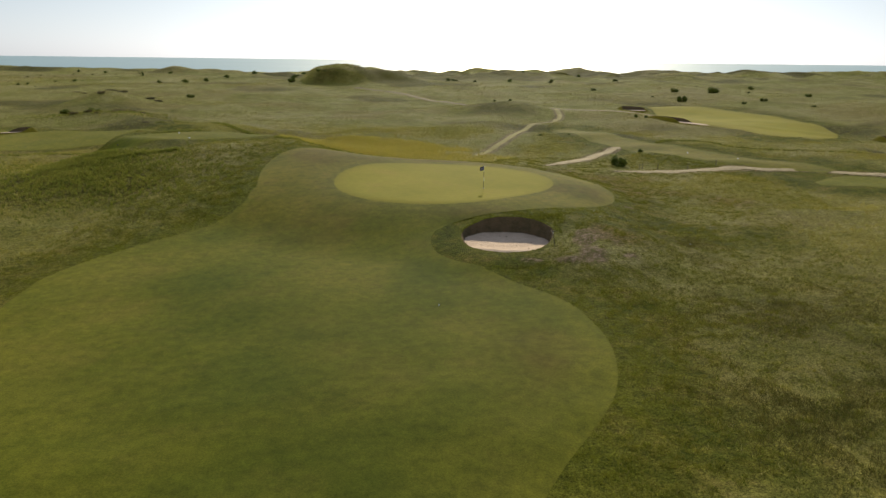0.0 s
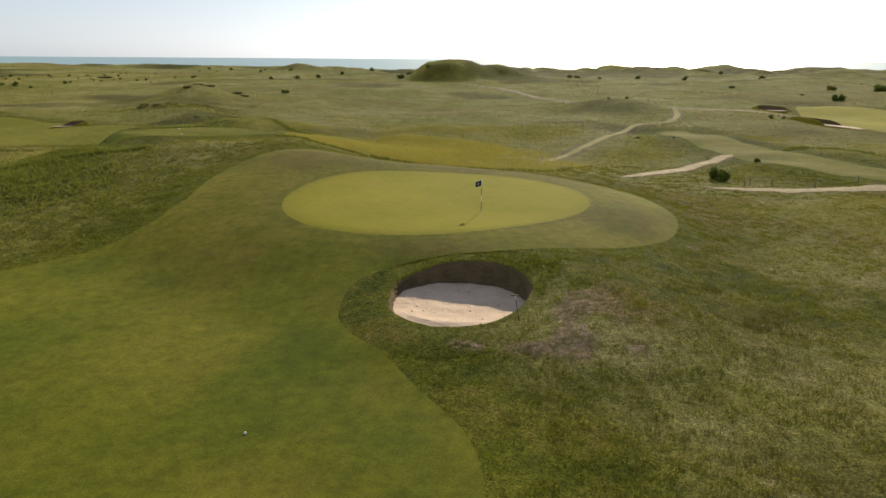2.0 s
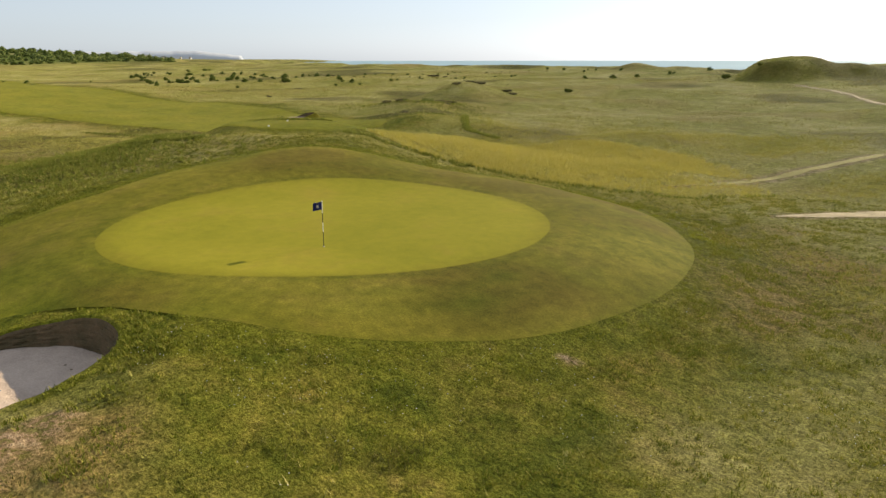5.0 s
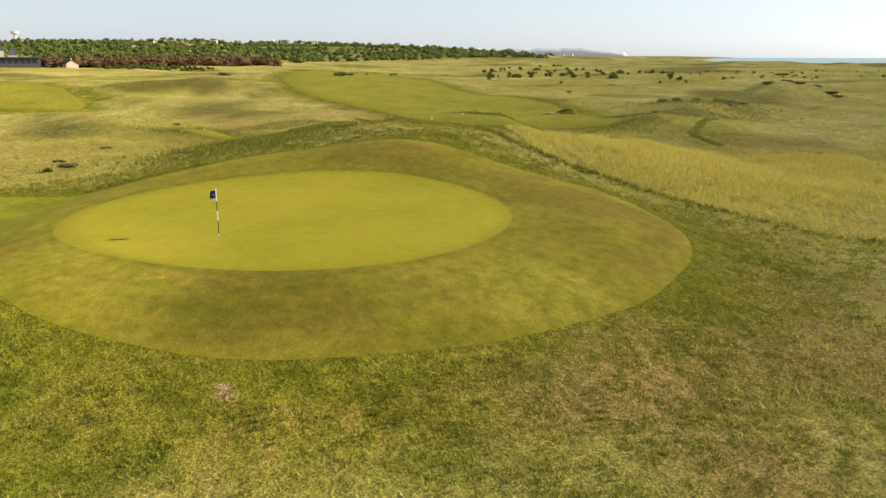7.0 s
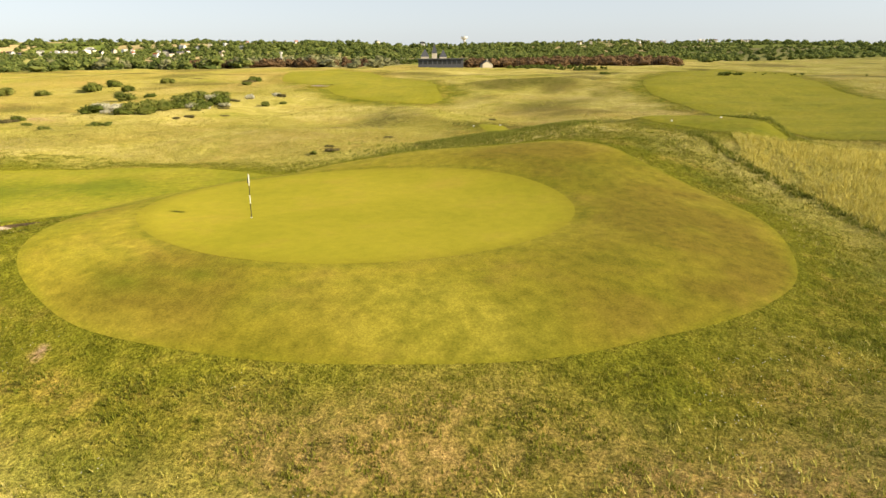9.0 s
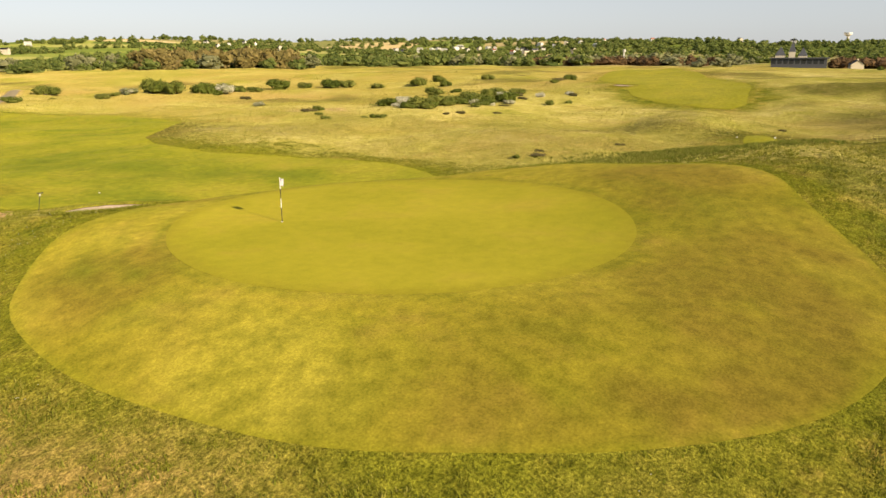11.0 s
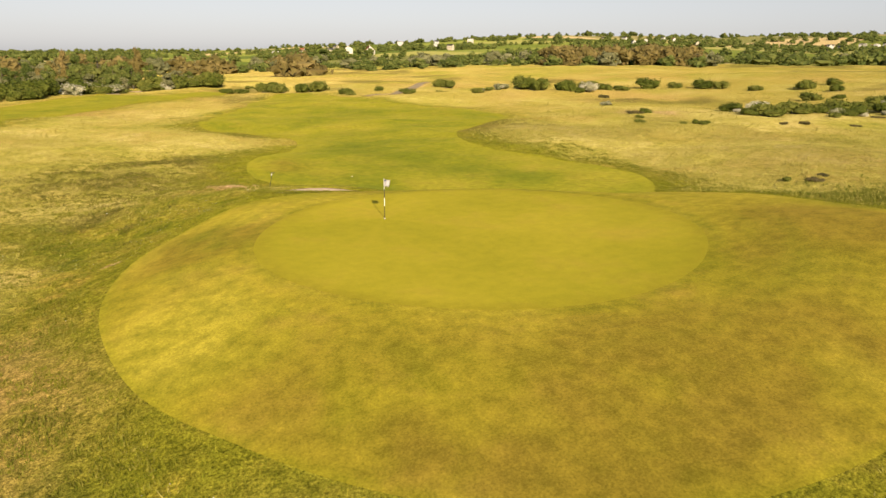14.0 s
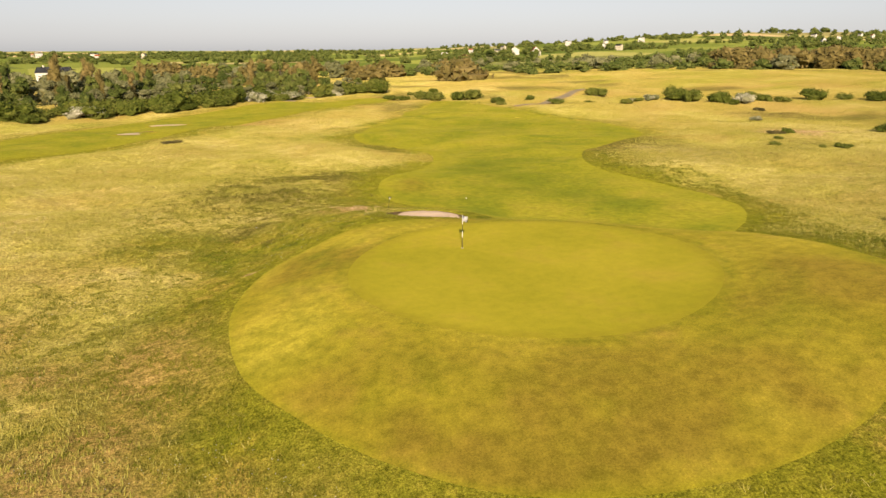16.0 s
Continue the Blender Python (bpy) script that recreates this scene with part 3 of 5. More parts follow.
def zones(fx, fy, mown, paths_d):
    """Shares of short semi-rough, dry straw and dark scrub, the last with the knoll's shade painted in."""
    e_side = smooth(-2, 10, fx) * smooth(44, 26, np.hypot(fx - 6, fy - 8))
    n1, n2, n3 = fbm(fx, fy, 9, 41), fbm(fx, fy, 26, 43), fbm(fx, fy, 5, 47)
    semi_z = np.clip(1 - smooth(2.0, 9.0, mown + 2.5 * n1), 0, 1)
    semi_z = np.maximum(semi_z, e_side * smooth(0, 8, 17 + 9 * smooth(2, -10, fy) - np.hypot(fx - 6, fy - 4) - 4 * n1) * 0.95)
    dry_z = np.clip(bare(fx, fy) + hump(fx, fy, -68, -74, 9, 7, 1.1) * (0.4 + n3)
                    + smooth(1.2, 0.2, paths_d) * 0.8, 0, 1)
    dark_z = np.clip(hump(fx, fy, -43, 6, 10, 9, 1.2) * (0.5 + n1) + hump(fx, fy, 5, -23.5, 9, 4.5, 0.6) * (0.5 + n3) + hump(fx, fy, 14.8, -12.5, 2.6, 5.0, 0.42) * (0.5 + 1.2 * n1) + hump(fx, fy, 17, -30, 9, 12, 0.32) * (0.3 + 1.4 * n1) + hump(fx, fy, 23, -20, 5, 9, 0.22) * (0.3 + 1.4 * n3) + hump(fx, fy, -35, 1, 9, 8, 0.95) * (0.3 + 1.3 * n3)
                     + hump(fx, fy, -78, 86, 12, 7, 0.9) * (0.5 + n1) + smooth(0.3, 0.8, fbm(fx, fy, 30, 53)) * 0.8 * (1 - 0.8 * smooth(-30, -50, fy) * smooth(0, 15, fx)) * smooth(40, 80, np.hypot(fx, fy))
                     # first term: the knoll's shaded south face, put into the colour
                     + hump(fx, fy, -52, 219, 11, 7, 1.0) + smooth(240, 300, fy) * smooth(0.0, 0.5, fbm(fx, fy, 40, 57)) * 0.8 , 0, 1)
    return np.stack([semi_z, dry_z, dark_z, np.ones_like(fx)], 1).astype(np.float32)


col = ground_me.color_attributes.new("zone", "FLOAT_COLOR", "POINT")
col.data.foreach_set("color", zones(fx, fy, mown, paths_d).ravel())
edge_at = ground_me.attributes.new("edge", "FLOAT", "POINT")
edge_at.data.foreach_set("value", (smooth(3.2 + 2.6 * smooth(-20, -45, fy), 0.2, mown + 1.5 * fbm(fx, fy, 4, 49, 2)) * smooth(150, 60, np.hypot(fx, fy)) * (1 - np.clip(hump(fx, fy, -27, 12, 7, 9, 0.9), 0, 0.8)) + np.clip(hump(fx, fy, 12.6, -4.0, 2.2, 4.0, 0.9) + hump(fx, fy, 14.6, 3, 1.2, 4, 0.5), 0, 0.9) * smooth(-0.3, 0.6, fbm(fx, fy, 3, 81, 3) + 0.3)).clip(0, 1).astype(np.float32))
dry_at = ground_me.attributes.new("dry", "FLOAT", "POINT")
dry_at.data.foreach_set("value", np.clip(sum(hump(fx, fy, *q, 0.9) for q in DRY) * (0.75 + 0.7 * fbm(fx, fy, 4, 71, 3)) + 0.45 * smooth(0.3, 0.8, fbm(fx, fy, 26, 43)) * smooth(30, 50, np.hypot(fx, fy)) + 0.5 * smooth(-60, -120, fy) * np.clip(0.6 + fbm(fx, fy, 20, 79, 3), 0, 1), 0, 1).astype(np.float32))
ground_me.attributes.new("meadow", "FLOAT", "POINT").data.foreach_set("value", ((0.75 * smooth(-50, -80, fy) * smooth(-30, -60, fx) + 0.5 * smooth(-115, -170, fy + 18 * fbm(fx, fy, 60, 85, 2))) * (1 - 0.3 * smooth(60, 100, fx))).astype(np.float32))
bear = np.degrees(np.arctan2(-fx, fy)) % 360
farland = ground_me.attributes.new("farland", "FLOAT", "POINT")
farland.data.foreach_set("value", (smooth(430, 560, np.hypot(fx, fy) - 220 * smooth(110, 88, bear)) * smooth(60, 70, bear) * (1 - smooth(280, 300, bear))).astype(np.float32))
ground = tagged(new("ground", ground_me), "rolling links ground of dry rough grass and scrub", "ground", kind="structure")


def mown_gap(xy):
    """Distance to the nearest mown turf or path."""
    d = np.full(len(xy), 60.0)
    for key, ring in rings.items():
        lo, hi = ring.min(0) - 14, ring.max(0) + 14
        s = (xy[:, 0] > lo[0]) & (xy[:, 0] < hi[0]) & (xy[:, 1] > lo[1]) & (xy[:, 1] < hi[1])
        if s.any():
            d[s] = np.minimum(d[s], signed(xy[s, 0], xy[s, 1], ring[::3]))
    return d


def ground_z(x, y):
    """Height of the ground under a thing."""
    return float(height(x, y) + relief(np.array([x]), np.array([y]), mown_gap(np.array([[x, y]], float)))[0])


# places on the mown turf: worn brown, pale and lush green, x, y and half sizes
# brown and pale places also paint in how the turf catches the sun
WORN_DIM = [(3, 19.8, 5, 3.4), (-8, 21.5, 6, 2.6), (8.4, 0.8, 3, 3), (10.6, 5.5, 2.2, 3.0), (-17.4, 8.6, 2.2, 4.2), (-14.2, 14.6, 2.8, 3), (-7.3, 20.6, 6, 2.8), (-16.6, 13.0, 2.4, 3.6), (-6, 22.5, 6, 2.0),
        (5.2, 17.6, 3.0, 2.6), (0.8, 21.7, 5, 2.4), (-12, 21, 5, 2), (-2, 19, 5, 2), (4, 20.5, 3, 2), (-2, -9.3, 4, 1.7), (-13, -11, 4, 3), (2, -34, 2.2, 4), (-19, 12, 1.6, 3), (-1.5, 23.2, 6, 2.0), (9.6, 2.2, 2.2, 3.6)]
PALE = [(11.4, 10.5, 1.8, 4.5), (9.6, 13.6, 2.4, 2.4), (11.8, 3.2, 1.2, 2.6), (6.4, -3.2, 2.6, 2.4), (8.8, 8.5, 2, 4), (-14, 20, 3, 1.4)]
LUSH = [(-12, -44, 14, 16), (-6.5, -31, 8, 5), (-6, -47, 6, 8), (-8, -60, 7, 9), (-11, -87, 8, 12), (-14, -33, 6, 7), (-20, -105, 8, 14), (-22, -26, 5, 4), (6.0, 19.45, 0.55, 0.5), (3.4, 18.3, 0.5, 0.5), (8.2, 2.2, 1.0, 0.8), (10.2, 5.6, 1.6, 1.2), (-13.2, 16.2, 2.2, 2.6), (9.4, -0.4, 1.6, 1.4)]


def g_rad(a):
    """Radius of the putting green by bearing."""
    return 11.16 + 0.60 * np.cos(a) - 0.85 * np.sin(a) - 0.41 * np.cos(2 * a) + 0.35 * np.sin(2 * a) + 0.21 * np.cos(3 * a) + 0.05 * np.sin(3 * a)


def turf_tone(me, v, kind, border):
    """Writes the worn, pale, lush and fairway shares of mown turf on its mesh."""
    x, y = v[:, 0], v[:, 1]
    home = 1.0 if kind in ("apron", "fairway") else 0.0
    w = np.clip(sum(hump(x, y, *q, 0.92) for q in WORN_DIM) * (0.8 + 0.7 * fbm(x, y, 5, 73, 3)), 0, 1) * home
    p = np.clip(sum(hump(x, y, *q, 0.5) for q in PALE) * (0.8 + 0.7 * fbm(x, y, 4, 74, 3)), 0, 0.75) * home + (0.5 if kind in ("fairway_west", "fairway_far") else 0.0)
    u = sum(hump(x, y, *q, 0.4) for q in LUSH) * (0.85 + 0.5 * fbm(x, y, 6, 75, 3))
    gx, gy = x - GREEN_C[0], y - GREEN_C[1]
    d = np.hypot(gx, gy) - g_rad(np.arctan2(gy, gx))
    u = np.clip(u * home + (0.45 * np.exp(-((d - 0.3) / 0.35) ** 2) + 0.30 * np.exp(-((d - 1.9) / 0.4) ** 2) + 0.22 * np.exp(-((d - 3.3) / 0.5) ** 2)) * (0.7 + 0.7 * fbm(x, y, 5, 77, 2)), 0, 1)
    f = smooth(-5, -13, y + 3 * fbm(x, y, 7, 83, 2)) if home else np.full(len(x), 0.0 if kind in ("tee_north", "fairway_north") else 1.0)
    for key, val in (("worn", w), ("pale", p), ("lush", u), ("fair", f), ("border", border)):
        me.attributes.new(key, "FLOAT", "POINT").data.foreach_set("value", np.asarray(val).astype(np.float32))


# mown turf and paths, laid on the sheet
def lay_blob(name, ring, centre, lift, mat, label, category, n=26):
    c = np.array(centre)
    t = np.concatenate([[0.002], np.sin(0.5 * math.pi * np.arange(1, n + 1) / n)])
    n += 1
    xy = c + (ring[None] - c) * t[:, None, None]
    m = len(ring)
    v = xy.reshape(-1, 2)
    edge_d = (np.linalg.norm(ring - c, axis=1)[None] * (1 - t[:, None])).ravel()
    low = 0.039 if name == "putting_green" else 0.008
    z = height(v[:, 0], v[:, 1]) + low + (lift - low) * smooth(0, 1.2, edge_d)
    a = np.arange(m)
    b = (a + 1) % m
    q = [np.stack([k * m + a, (k + 1) * m + a, (k + 1) * m + b, k * m + b], 1) for k in range(n - 1)]
    me = mesh_of(name, np.column_stack([v, z]), np.concatenate(q), mat)
    border = smooth(1.3 if name == "putting_green" else 0.5, 0.0, edge_d) * (0.9 if name == "putting_green" else 0.7)
    if name == "apron":
        border = border * smooth(-6, -3, v[:, 1] + 0.35 * v[:, 0])
    turf_tone(me, v, name, border)
    return tagged(new(name, me), label, category, kind="structure")


def lay_strip(name, left, right, lift, mat, label, category, across=14):
    t = 0.5 - 0.5 * np.cos(math.pi * np.linspace(0, 1, across))
    xy = left[:, None] + (right - left)[:, None] * t[None, :, None]
    n = len(left)
    v = xy.reshape(-1, 2)
    inner = np.minimum(t[None], 1 - t[None]) * np.linalg.norm(right - left, axis=1)[:, None]
    z = height(v[:, 0], v[:, 1]).reshape(n, across) + lift * (0.3 + 0.7 * smooth(0, 1.2, inner))
    i = np.arange(n * across).reshape(n, across)
    q = np.stack([i[:-1, :-1], i[:-1, 1:], i[1:, 1:], i[1:, :-1]], -1).reshape(-1, 4)
    me = mesh_of(name, np.column_stack([v, z.ravel()]), q, mat)
    border = smooth(9.0 if name.startswith("fairway_") else 2.6, 0.0, inner).ravel()
    turf_tone(me, v, name, border)
    ob = tagged(new(name, me), label, category, kind="structure")
    return ob


def denser(curve, k):
    i = np.linspace(0, len(curve) - 1, (len(curve) - 1) * k + 1)
    return np.stack([np.interp(i, np.arange(len(curve)), curve[:, c]) for c in range(curve.shape[1])], 1)


fe = denser(FE, 2)
lay_strip("fairway", fe[:, [1, 0]], fe[:, [2, 0]], 0.020, fair_mat, "mown green fairway running up to the putting green", "fairway", 40)
lay_blob("apron", denser(np.vstack([APRON, APRON[:1]]), 2)[:-1], (-4.4, 5.5), 0.035, apron_mat, "closely mown apron with dry brown patches round the green", "apron", 40)
ang = np.linspace(0, 2 * math.pi, 181)[:-1]
g_r = g_rad(ang)
lay_blob("putting_green", np.stack([GREEN_C[0] + g_r * np.cos(ang), GREEN_C[1] + g_r * np.sin(ang)], 1), GREEN_C, 0.050, green_mat,
         "smooth yellow-green putting green with a mown ring", "putting green")
STRIP_LABEL = {"fairway_west": "distant mown fairway beyond the tee mound", "fairway_east": "bright mown fairway beside the tree belt", "fairway_far": "far mown fairway on the plain",
               "fairway_north": "pale mown green and surround on the seaward side", "tee_north": "narrow mown tees beside the sandy paths",
               "tee_west": "flat mown tee on the mound behind the green", "tee_south": "small mown tee in the rough", "tee_east": "mown tee below the sandy lane"}
for key, rows in FAR_STRIPS.items():
    mid, lft, rgt = strip_ring(rows)
    far = 0.05 + 0.0006 * np.hypot(mid[:, 0], mid[:, 1]).mean()
    lay_strip(key, denser(lft, 3), denser(rgt, 3), far, green_mat if key == "fairway_north" else apron_mat if key in ("tee_north", "fairway_west") else fair_mat, STRIP_LABEL[key], "fairway" if key.startswith("fair") else "tee")
for key, rows in PATHS.items():
    mid, lft, rgt = strip_ring(rows)
    lft, rgt = denser(lft, 5), denser(rgt, 5)
    lft = lft + 0.22 * np.stack([vnoise(lft[:, 0], lft[:, 1], 1.7, 63), vnoise(lft[:, 0], lft[:, 1], 1.7, 64)], 1)
    rgt = rgt + 0.22 * np.stack([vnoise(rgt[:, 0], rgt[:, 1], 1.7, 65), vnoise(rgt[:, 0], rgt[:, 1], 1.7, 66)], 1)
    far = 0.04 + 0.001 * np.hypot(mid[:, 0], mid[:, 1]).mean()
    lay_strip(key, lft, rgt, far, track_mat if key == "path_track" else path_sand, "worn sandy path through the rough grass", "path", 5)

# sea and far headland
sx = np.concatenate([-np.geomspace(4900, 20, 24), np.geomspace(20, 4900, 24)])
sy = np.concatenate([[380], np.geomspace(430, 4900, 30)])
SX, SY = np.meshgrid(sx, sy)
ii = np.arange(SX.size).reshape(SX.shape)
sea_me = mesh_of("sea", np.stack([SX.ravel(), SY.ravel(), np.full(SX.size, -7.5)], 1), np.stack([ii[:-1, :-1], ii[:-1, 1:], ii[1:, 1:], ii[1:, :-1]], -1).reshape(-1, 4), sea_mat)
tagged(new("sea", sea_me), "calm blue-green sea reaching the horizon", "sea", kind="structure")

# ================= main bunker =================
def ring_xy(a, r):
    return BUNKER_C[0] + r * np.cos(a), BUNKER_C[1] + r * np.sin(a)


def sand_z(x, y):
    r = np.hypot(x - BUNKER_C[0], y - BUNKER_C[1])
    return -1.66 + 0.24 * smooth(-15, -17.9, y) + 0.10 * smooth(1.8, 3.5, r) + 0.045 * fbm(x, y, 1.3, 71, 3)


NB = 144
ba = np.linspace(0, 2 * math.pi, NB + 1)[:-1]
lip_r = bunker_r(ba)
lx, ly = ring_xy(ba, lip_r)
lip_z = height(lx, ly) + 0.06 + 0.03 * fbm(lx, ly, 0.8, 73, 2)


def loft(rows):
    """Joins rings of NB places into a sheet."""
    v = np.concatenate(rows)
    a = np.arange(NB)
    b = (a + 1) % NB
    q = np.concatenate([np.stack([k * NB + a, k * NB + b, (k + 1) * NB + b, (k + 1) * NB + a], 1) for k in range(len(rows) - 1)])
    return v, q


bunker = thing("bunker", "round revetted sand bunker with a raked pale floor", "bunker", kind="structure")
# grass round the lip, rolling over its edge
rows = []
for k, s in enumerate(np.linspace(1, 0, 15)):
    r = lip_r + 2.4 * s
    x, y = ring_xy(ba, r)
    rows.append(np.stack([x, y, height(x, y) * s + (1 - s) * lip_z + 0.03 * (1 - s) ** 0.5], 1))
x, y = ring_xy(ba, lip_r - 0.07)
rows.append(np.stack([x, y, lip_z - 0.05], 1))
v, q = loft(rows)
surround_me = mesh_of("bunker_surround", v, q, ground_mat)
n_s = len(v)
zc = zones(v[:, 0], v[:, 1], np.maximum(mown_gap(v[:, :2]), 0), np.full(n_s, 50.0))
surround_me.color_attributes.new("zone", "FLOAT_COLOR", "POINT").data.foreach_set("color", zc.ravel())
rim_d = np.hypot(v[:, 0] - BUNKER_C[0], v[:, 1] - BUNKER_C[1]) - bunker_r(np.arctan2(v[:, 1] - BUNKER_C[1], v[:, 0] - BUNKER_C[0]))
surround_me.attributes.new("edge", "FLOAT", "POINT").data.foreach_set("value", (0.9 * smooth(0.75, 0.3, rim_d)).astype(np.float32))
part("surround", surround_me, ground_mat, bunker, "rough grass rolled over the lip")
# the stacked sods of the face, course by course
rows = [np.stack([*ring_xy(ba, lip_r - 0.06), lip_z - 0.05], 1)]
bot_z = np.minimum(sand_z(*ring_xy(ba, lip_r - 0.35)), lip_z - 0.12) - 0.08
courses = 12
for k in range(courses):
    t0, t1 = k / courses, (k + 1) / courses
    jut = 0.05 * vnoise(ba * 14, ba * 0 + k * 3.1, 1.0, 81 + k)
    for t, inset in ((t0, 0.00), (t1, 0.0), (t1, 0.014)):
        r = lip_r - 0.08 - 0.26 * t + jut - inset
        z = (lip_z - 0.05) * (1 - t) + np.minimum(bot_z, lip_z - 0.08) * t
        rows.append(np.stack([*ring_xy(ba, r), z], 1))
v, q = loft(rows)
part("sod_face", mesh_of("sod_face", v, q, soil, False), soil, bunker, "dark stacked sod wall in shade")
# floor
rows = []
for t in np.linspace(1, 0.01, 26):
    x, y = ring_xy(ba, (lip_r - 0.12) * t)
    rows.append(np.stack([x, y, np.minimum(sand_z(x, y), lip_z - 0.07) if t > 0.9 else sand_z(x, y)], 1))
v, q = loft(rows)
part("sand_floor", mesh_of("sand_floor", v, q, bunker_sand), bunker_sand, bunker, "pale raked sand with footprints and bits of turf")

for i in range(8):
    bm = bmesh.new()
    bmesh.ops.create_icosphere(bm, subdivisions=1, radius=1)
    for vv in bm.verts:
        vv.co *= 0.8 + 0.4 * random.random()
    bmesh.ops.scale(bm, vec=(0.05, 0.04, 0.02), verts=bm.verts)
    a, r = random.uniform(0, 6.28), random.uniform(0.4, 2.8)
    x, y = BUNKER_C[0] + r * math.cos(a), BUNKER_C[1] + r * math.sin(a)
    ob = part("turf_clod", bm, soil)
    tagged(ob, "small dark clod of turf lying on sand", "turf clod", "clods in the bunker")
    ob.matrix_world = pose(x, y, float(sand_z(x, y)) + 0.015, 0, 0, random.uniform(0, 180))

# rake standing at the edge
rake = thing("bunker_rake", "dark bunker rake stuck upright in turf, head at the top", "rake")
b0, b1 = Vector((4.62, -17.28, float(height(4.62, -17.28)) - 0.02)), Vector((4.40, -17.22, 0.06))
bm = bmesh.new()
tube(bm, b0, b0.lerp(b1, 0.86), 0.018, 0.018)
part("handle", bm, black_paint, rake)
bm = bmesh.new()
tube(bm, b0.lerp(b1, 0.86), b0.lerp(b1, 0.98), 0.026, 0.022)
part("grip", bm, white_paint, rake, "white collar under the head")
bm = bmesh.new()
box(bm, b1.x - 0.18, b1.x + 0.18, b1.y - 0.022, b1.y + 0.022, b1.z - 0.03, b1.z + 0.02, 0.008)
for k in range(7):
    x = b1.x - 0.15 + 0.05 * k
    tube(bm, (x, b1.y, b1.z), (x, b1.y + 0.09, b1.z - 0.01), 0.008, 0.004, 6)
part("rake_head", bm, black_paint, rake)

# ================= flagstick =================
flag = thing("flagstick", "banded black and white flagstick with a blue and white flag", "flagstick")
base_z = float(height(0, 0)) + 0.03
bands = [(0.0, 0.72, black_paint), (0.72, 1.16, white_paint), (1.16, 1.62, black_paint), (1.62, 2.15, white_paint)]
for z0, z1, mat in bands:
    bm = bmesh.new()
    tube(bm, (0, 0, base_z + z0), (0, 0, base_z + z1), 0.019, 0.018, 12)
    part("pole_band", bm, mat, flag, "black band" if mat is black_paint else "white band")
bm = bmesh.new()
bmesh.ops.create_uvsphere(bm, u_segments=10, v_segments=6, radius=0.03, matrix=Matrix.Translation((0, 0, base_z + 2.16)))
part("finial", bm, white_paint, flag)
way = Vector((math.cos(radians(210)), math.sin(radians(210)), 0))
side = Vector((-way.y, way.x, 0))
NU, NV = 14, 10
grid = {}
for i in range(NU + 1):
    for j in range(NV + 1):
        u, vv = i / NU, j / NV
        p = way * (0.02 + 0.42 * u) + side * (0.06 * math.sin(6.5 * u + 1.2 * vv) * u) + Vector((0, 0, base_z + 2.12 - 0.36 * vv - 0.10 * u * u + 0.02 * math.sin(9 * u)))
        grid[i, j] = p
for name, test, mat, shift in (("flag_field", lambda i, j: True, blue_cloth, 0.0), ("flag_panel", lambda i, j: not ((i < 4 and j < 3) or (i > 9 and j > 6)), white_cloth, -0.010),
                               ("flag_emblem", lambda i, j: 5 <= i < 9 and 3 <= j < 7, white_cloth, 0.010)):
    bm = bmesh.new()
    made = {}
    for i in range(NU):
        for j in range(NV):
            if not test(i, j):
                continue
            vs = []
            for k in ((i, j), (i + 1, j), (i + 1, j + 1), (i, j + 1)):
                if k not in made:
                    made[k] = bm.verts.new(grid[k] + side * shift)
                vs.append(made[k])
            bm.faces.new(vs)
    bmesh.ops.solidify(bm, geom=bm.faces[:], thickness=0.004)
    part(name, bm, mat, flag, {"flag_field": "blue cloth", "flag_panel": "white cloth panel with blue corners", "flag_emblem": "small white emblem"}[name])
bm = bmesh.new()
bmesh.ops.create_cone(bm, cap_ends=False, segments=20, radius1=0.054, radius2=0.054, depth=0.05, matrix=Matrix.Translation((0, 0, base_z + 0.02)))
tagged(part("hole_cup", bm, white_paint), "white rim of the hole in the green", "hole")


# ================= small bunkers =================
def small_bunker(x0, y0, a, b, turn):
    root = thing("bunker", "shallow pale sand bunker cut into distant turf", "bunker", "distant bunkers")
    n = 40
    t = np.linspace(0, 2 * math.pi, n + 1)[:-1]
    c, s = math.cos(radians(turn)), math.sin(radians(turn))
    rr = 1 + 0.10 * np.cos(2 * t + x0) + 0.08 * np.sin(3 * t + y0)

    def at(k):
        u, w = a * k * rr * np.cos(t), b * k * rr * np.sin(t)
        return x0 + u * c - w * s, y0 + u * s + w * c
    north = smooth(-0.3, 0.7, (at(1.0)[1] - y0) / max(b, 2.0))
    lip = height(*at(1.0)) + 0.24 + (0.7 * north if y0 > 40 else 0)
    out_z = height(*at(1.5)) - 0.05
    floor = float(height(x0, y0)) + 0.20

    def sheet(rows, mat, name, label=""):
        v = np.concatenate(rows)
        i = np.arange(n)
        j = (i + 1) % n
        q = np.concatenate([np.stack([k * n + i, k * n + j, (k + 1) * n + j, (k + 1) * n + i], 1) for k in range(len(rows) - 1)])
        part(name, mesh_of(name, v, q, mat, False), mat, root, label)
    sheet([np.stack([*at(1.5), out_z], 1), np.stack([*at(1.12), lip - 0.03], 1), np.stack([*at(0.99), lip], 1)], fair_mat, "lip")
    sheet([np.stack([*at(0.99), lip], 1), np.stack([*at(0.95), np.minimum(lip - 0.06, floor + 0.05) - 0.1], 1)], soil, "face", "dark sod face")
    rows = [np.stack([*at(k), np.full(n, floor) + 0.03 * k], 1) for k in (0.97, 0.7, 0.4, 0.02)]
    sheet(rows, bunker_sand, "sand")


for row in SMALL_BUNKERS:
    small_bunker(*row)


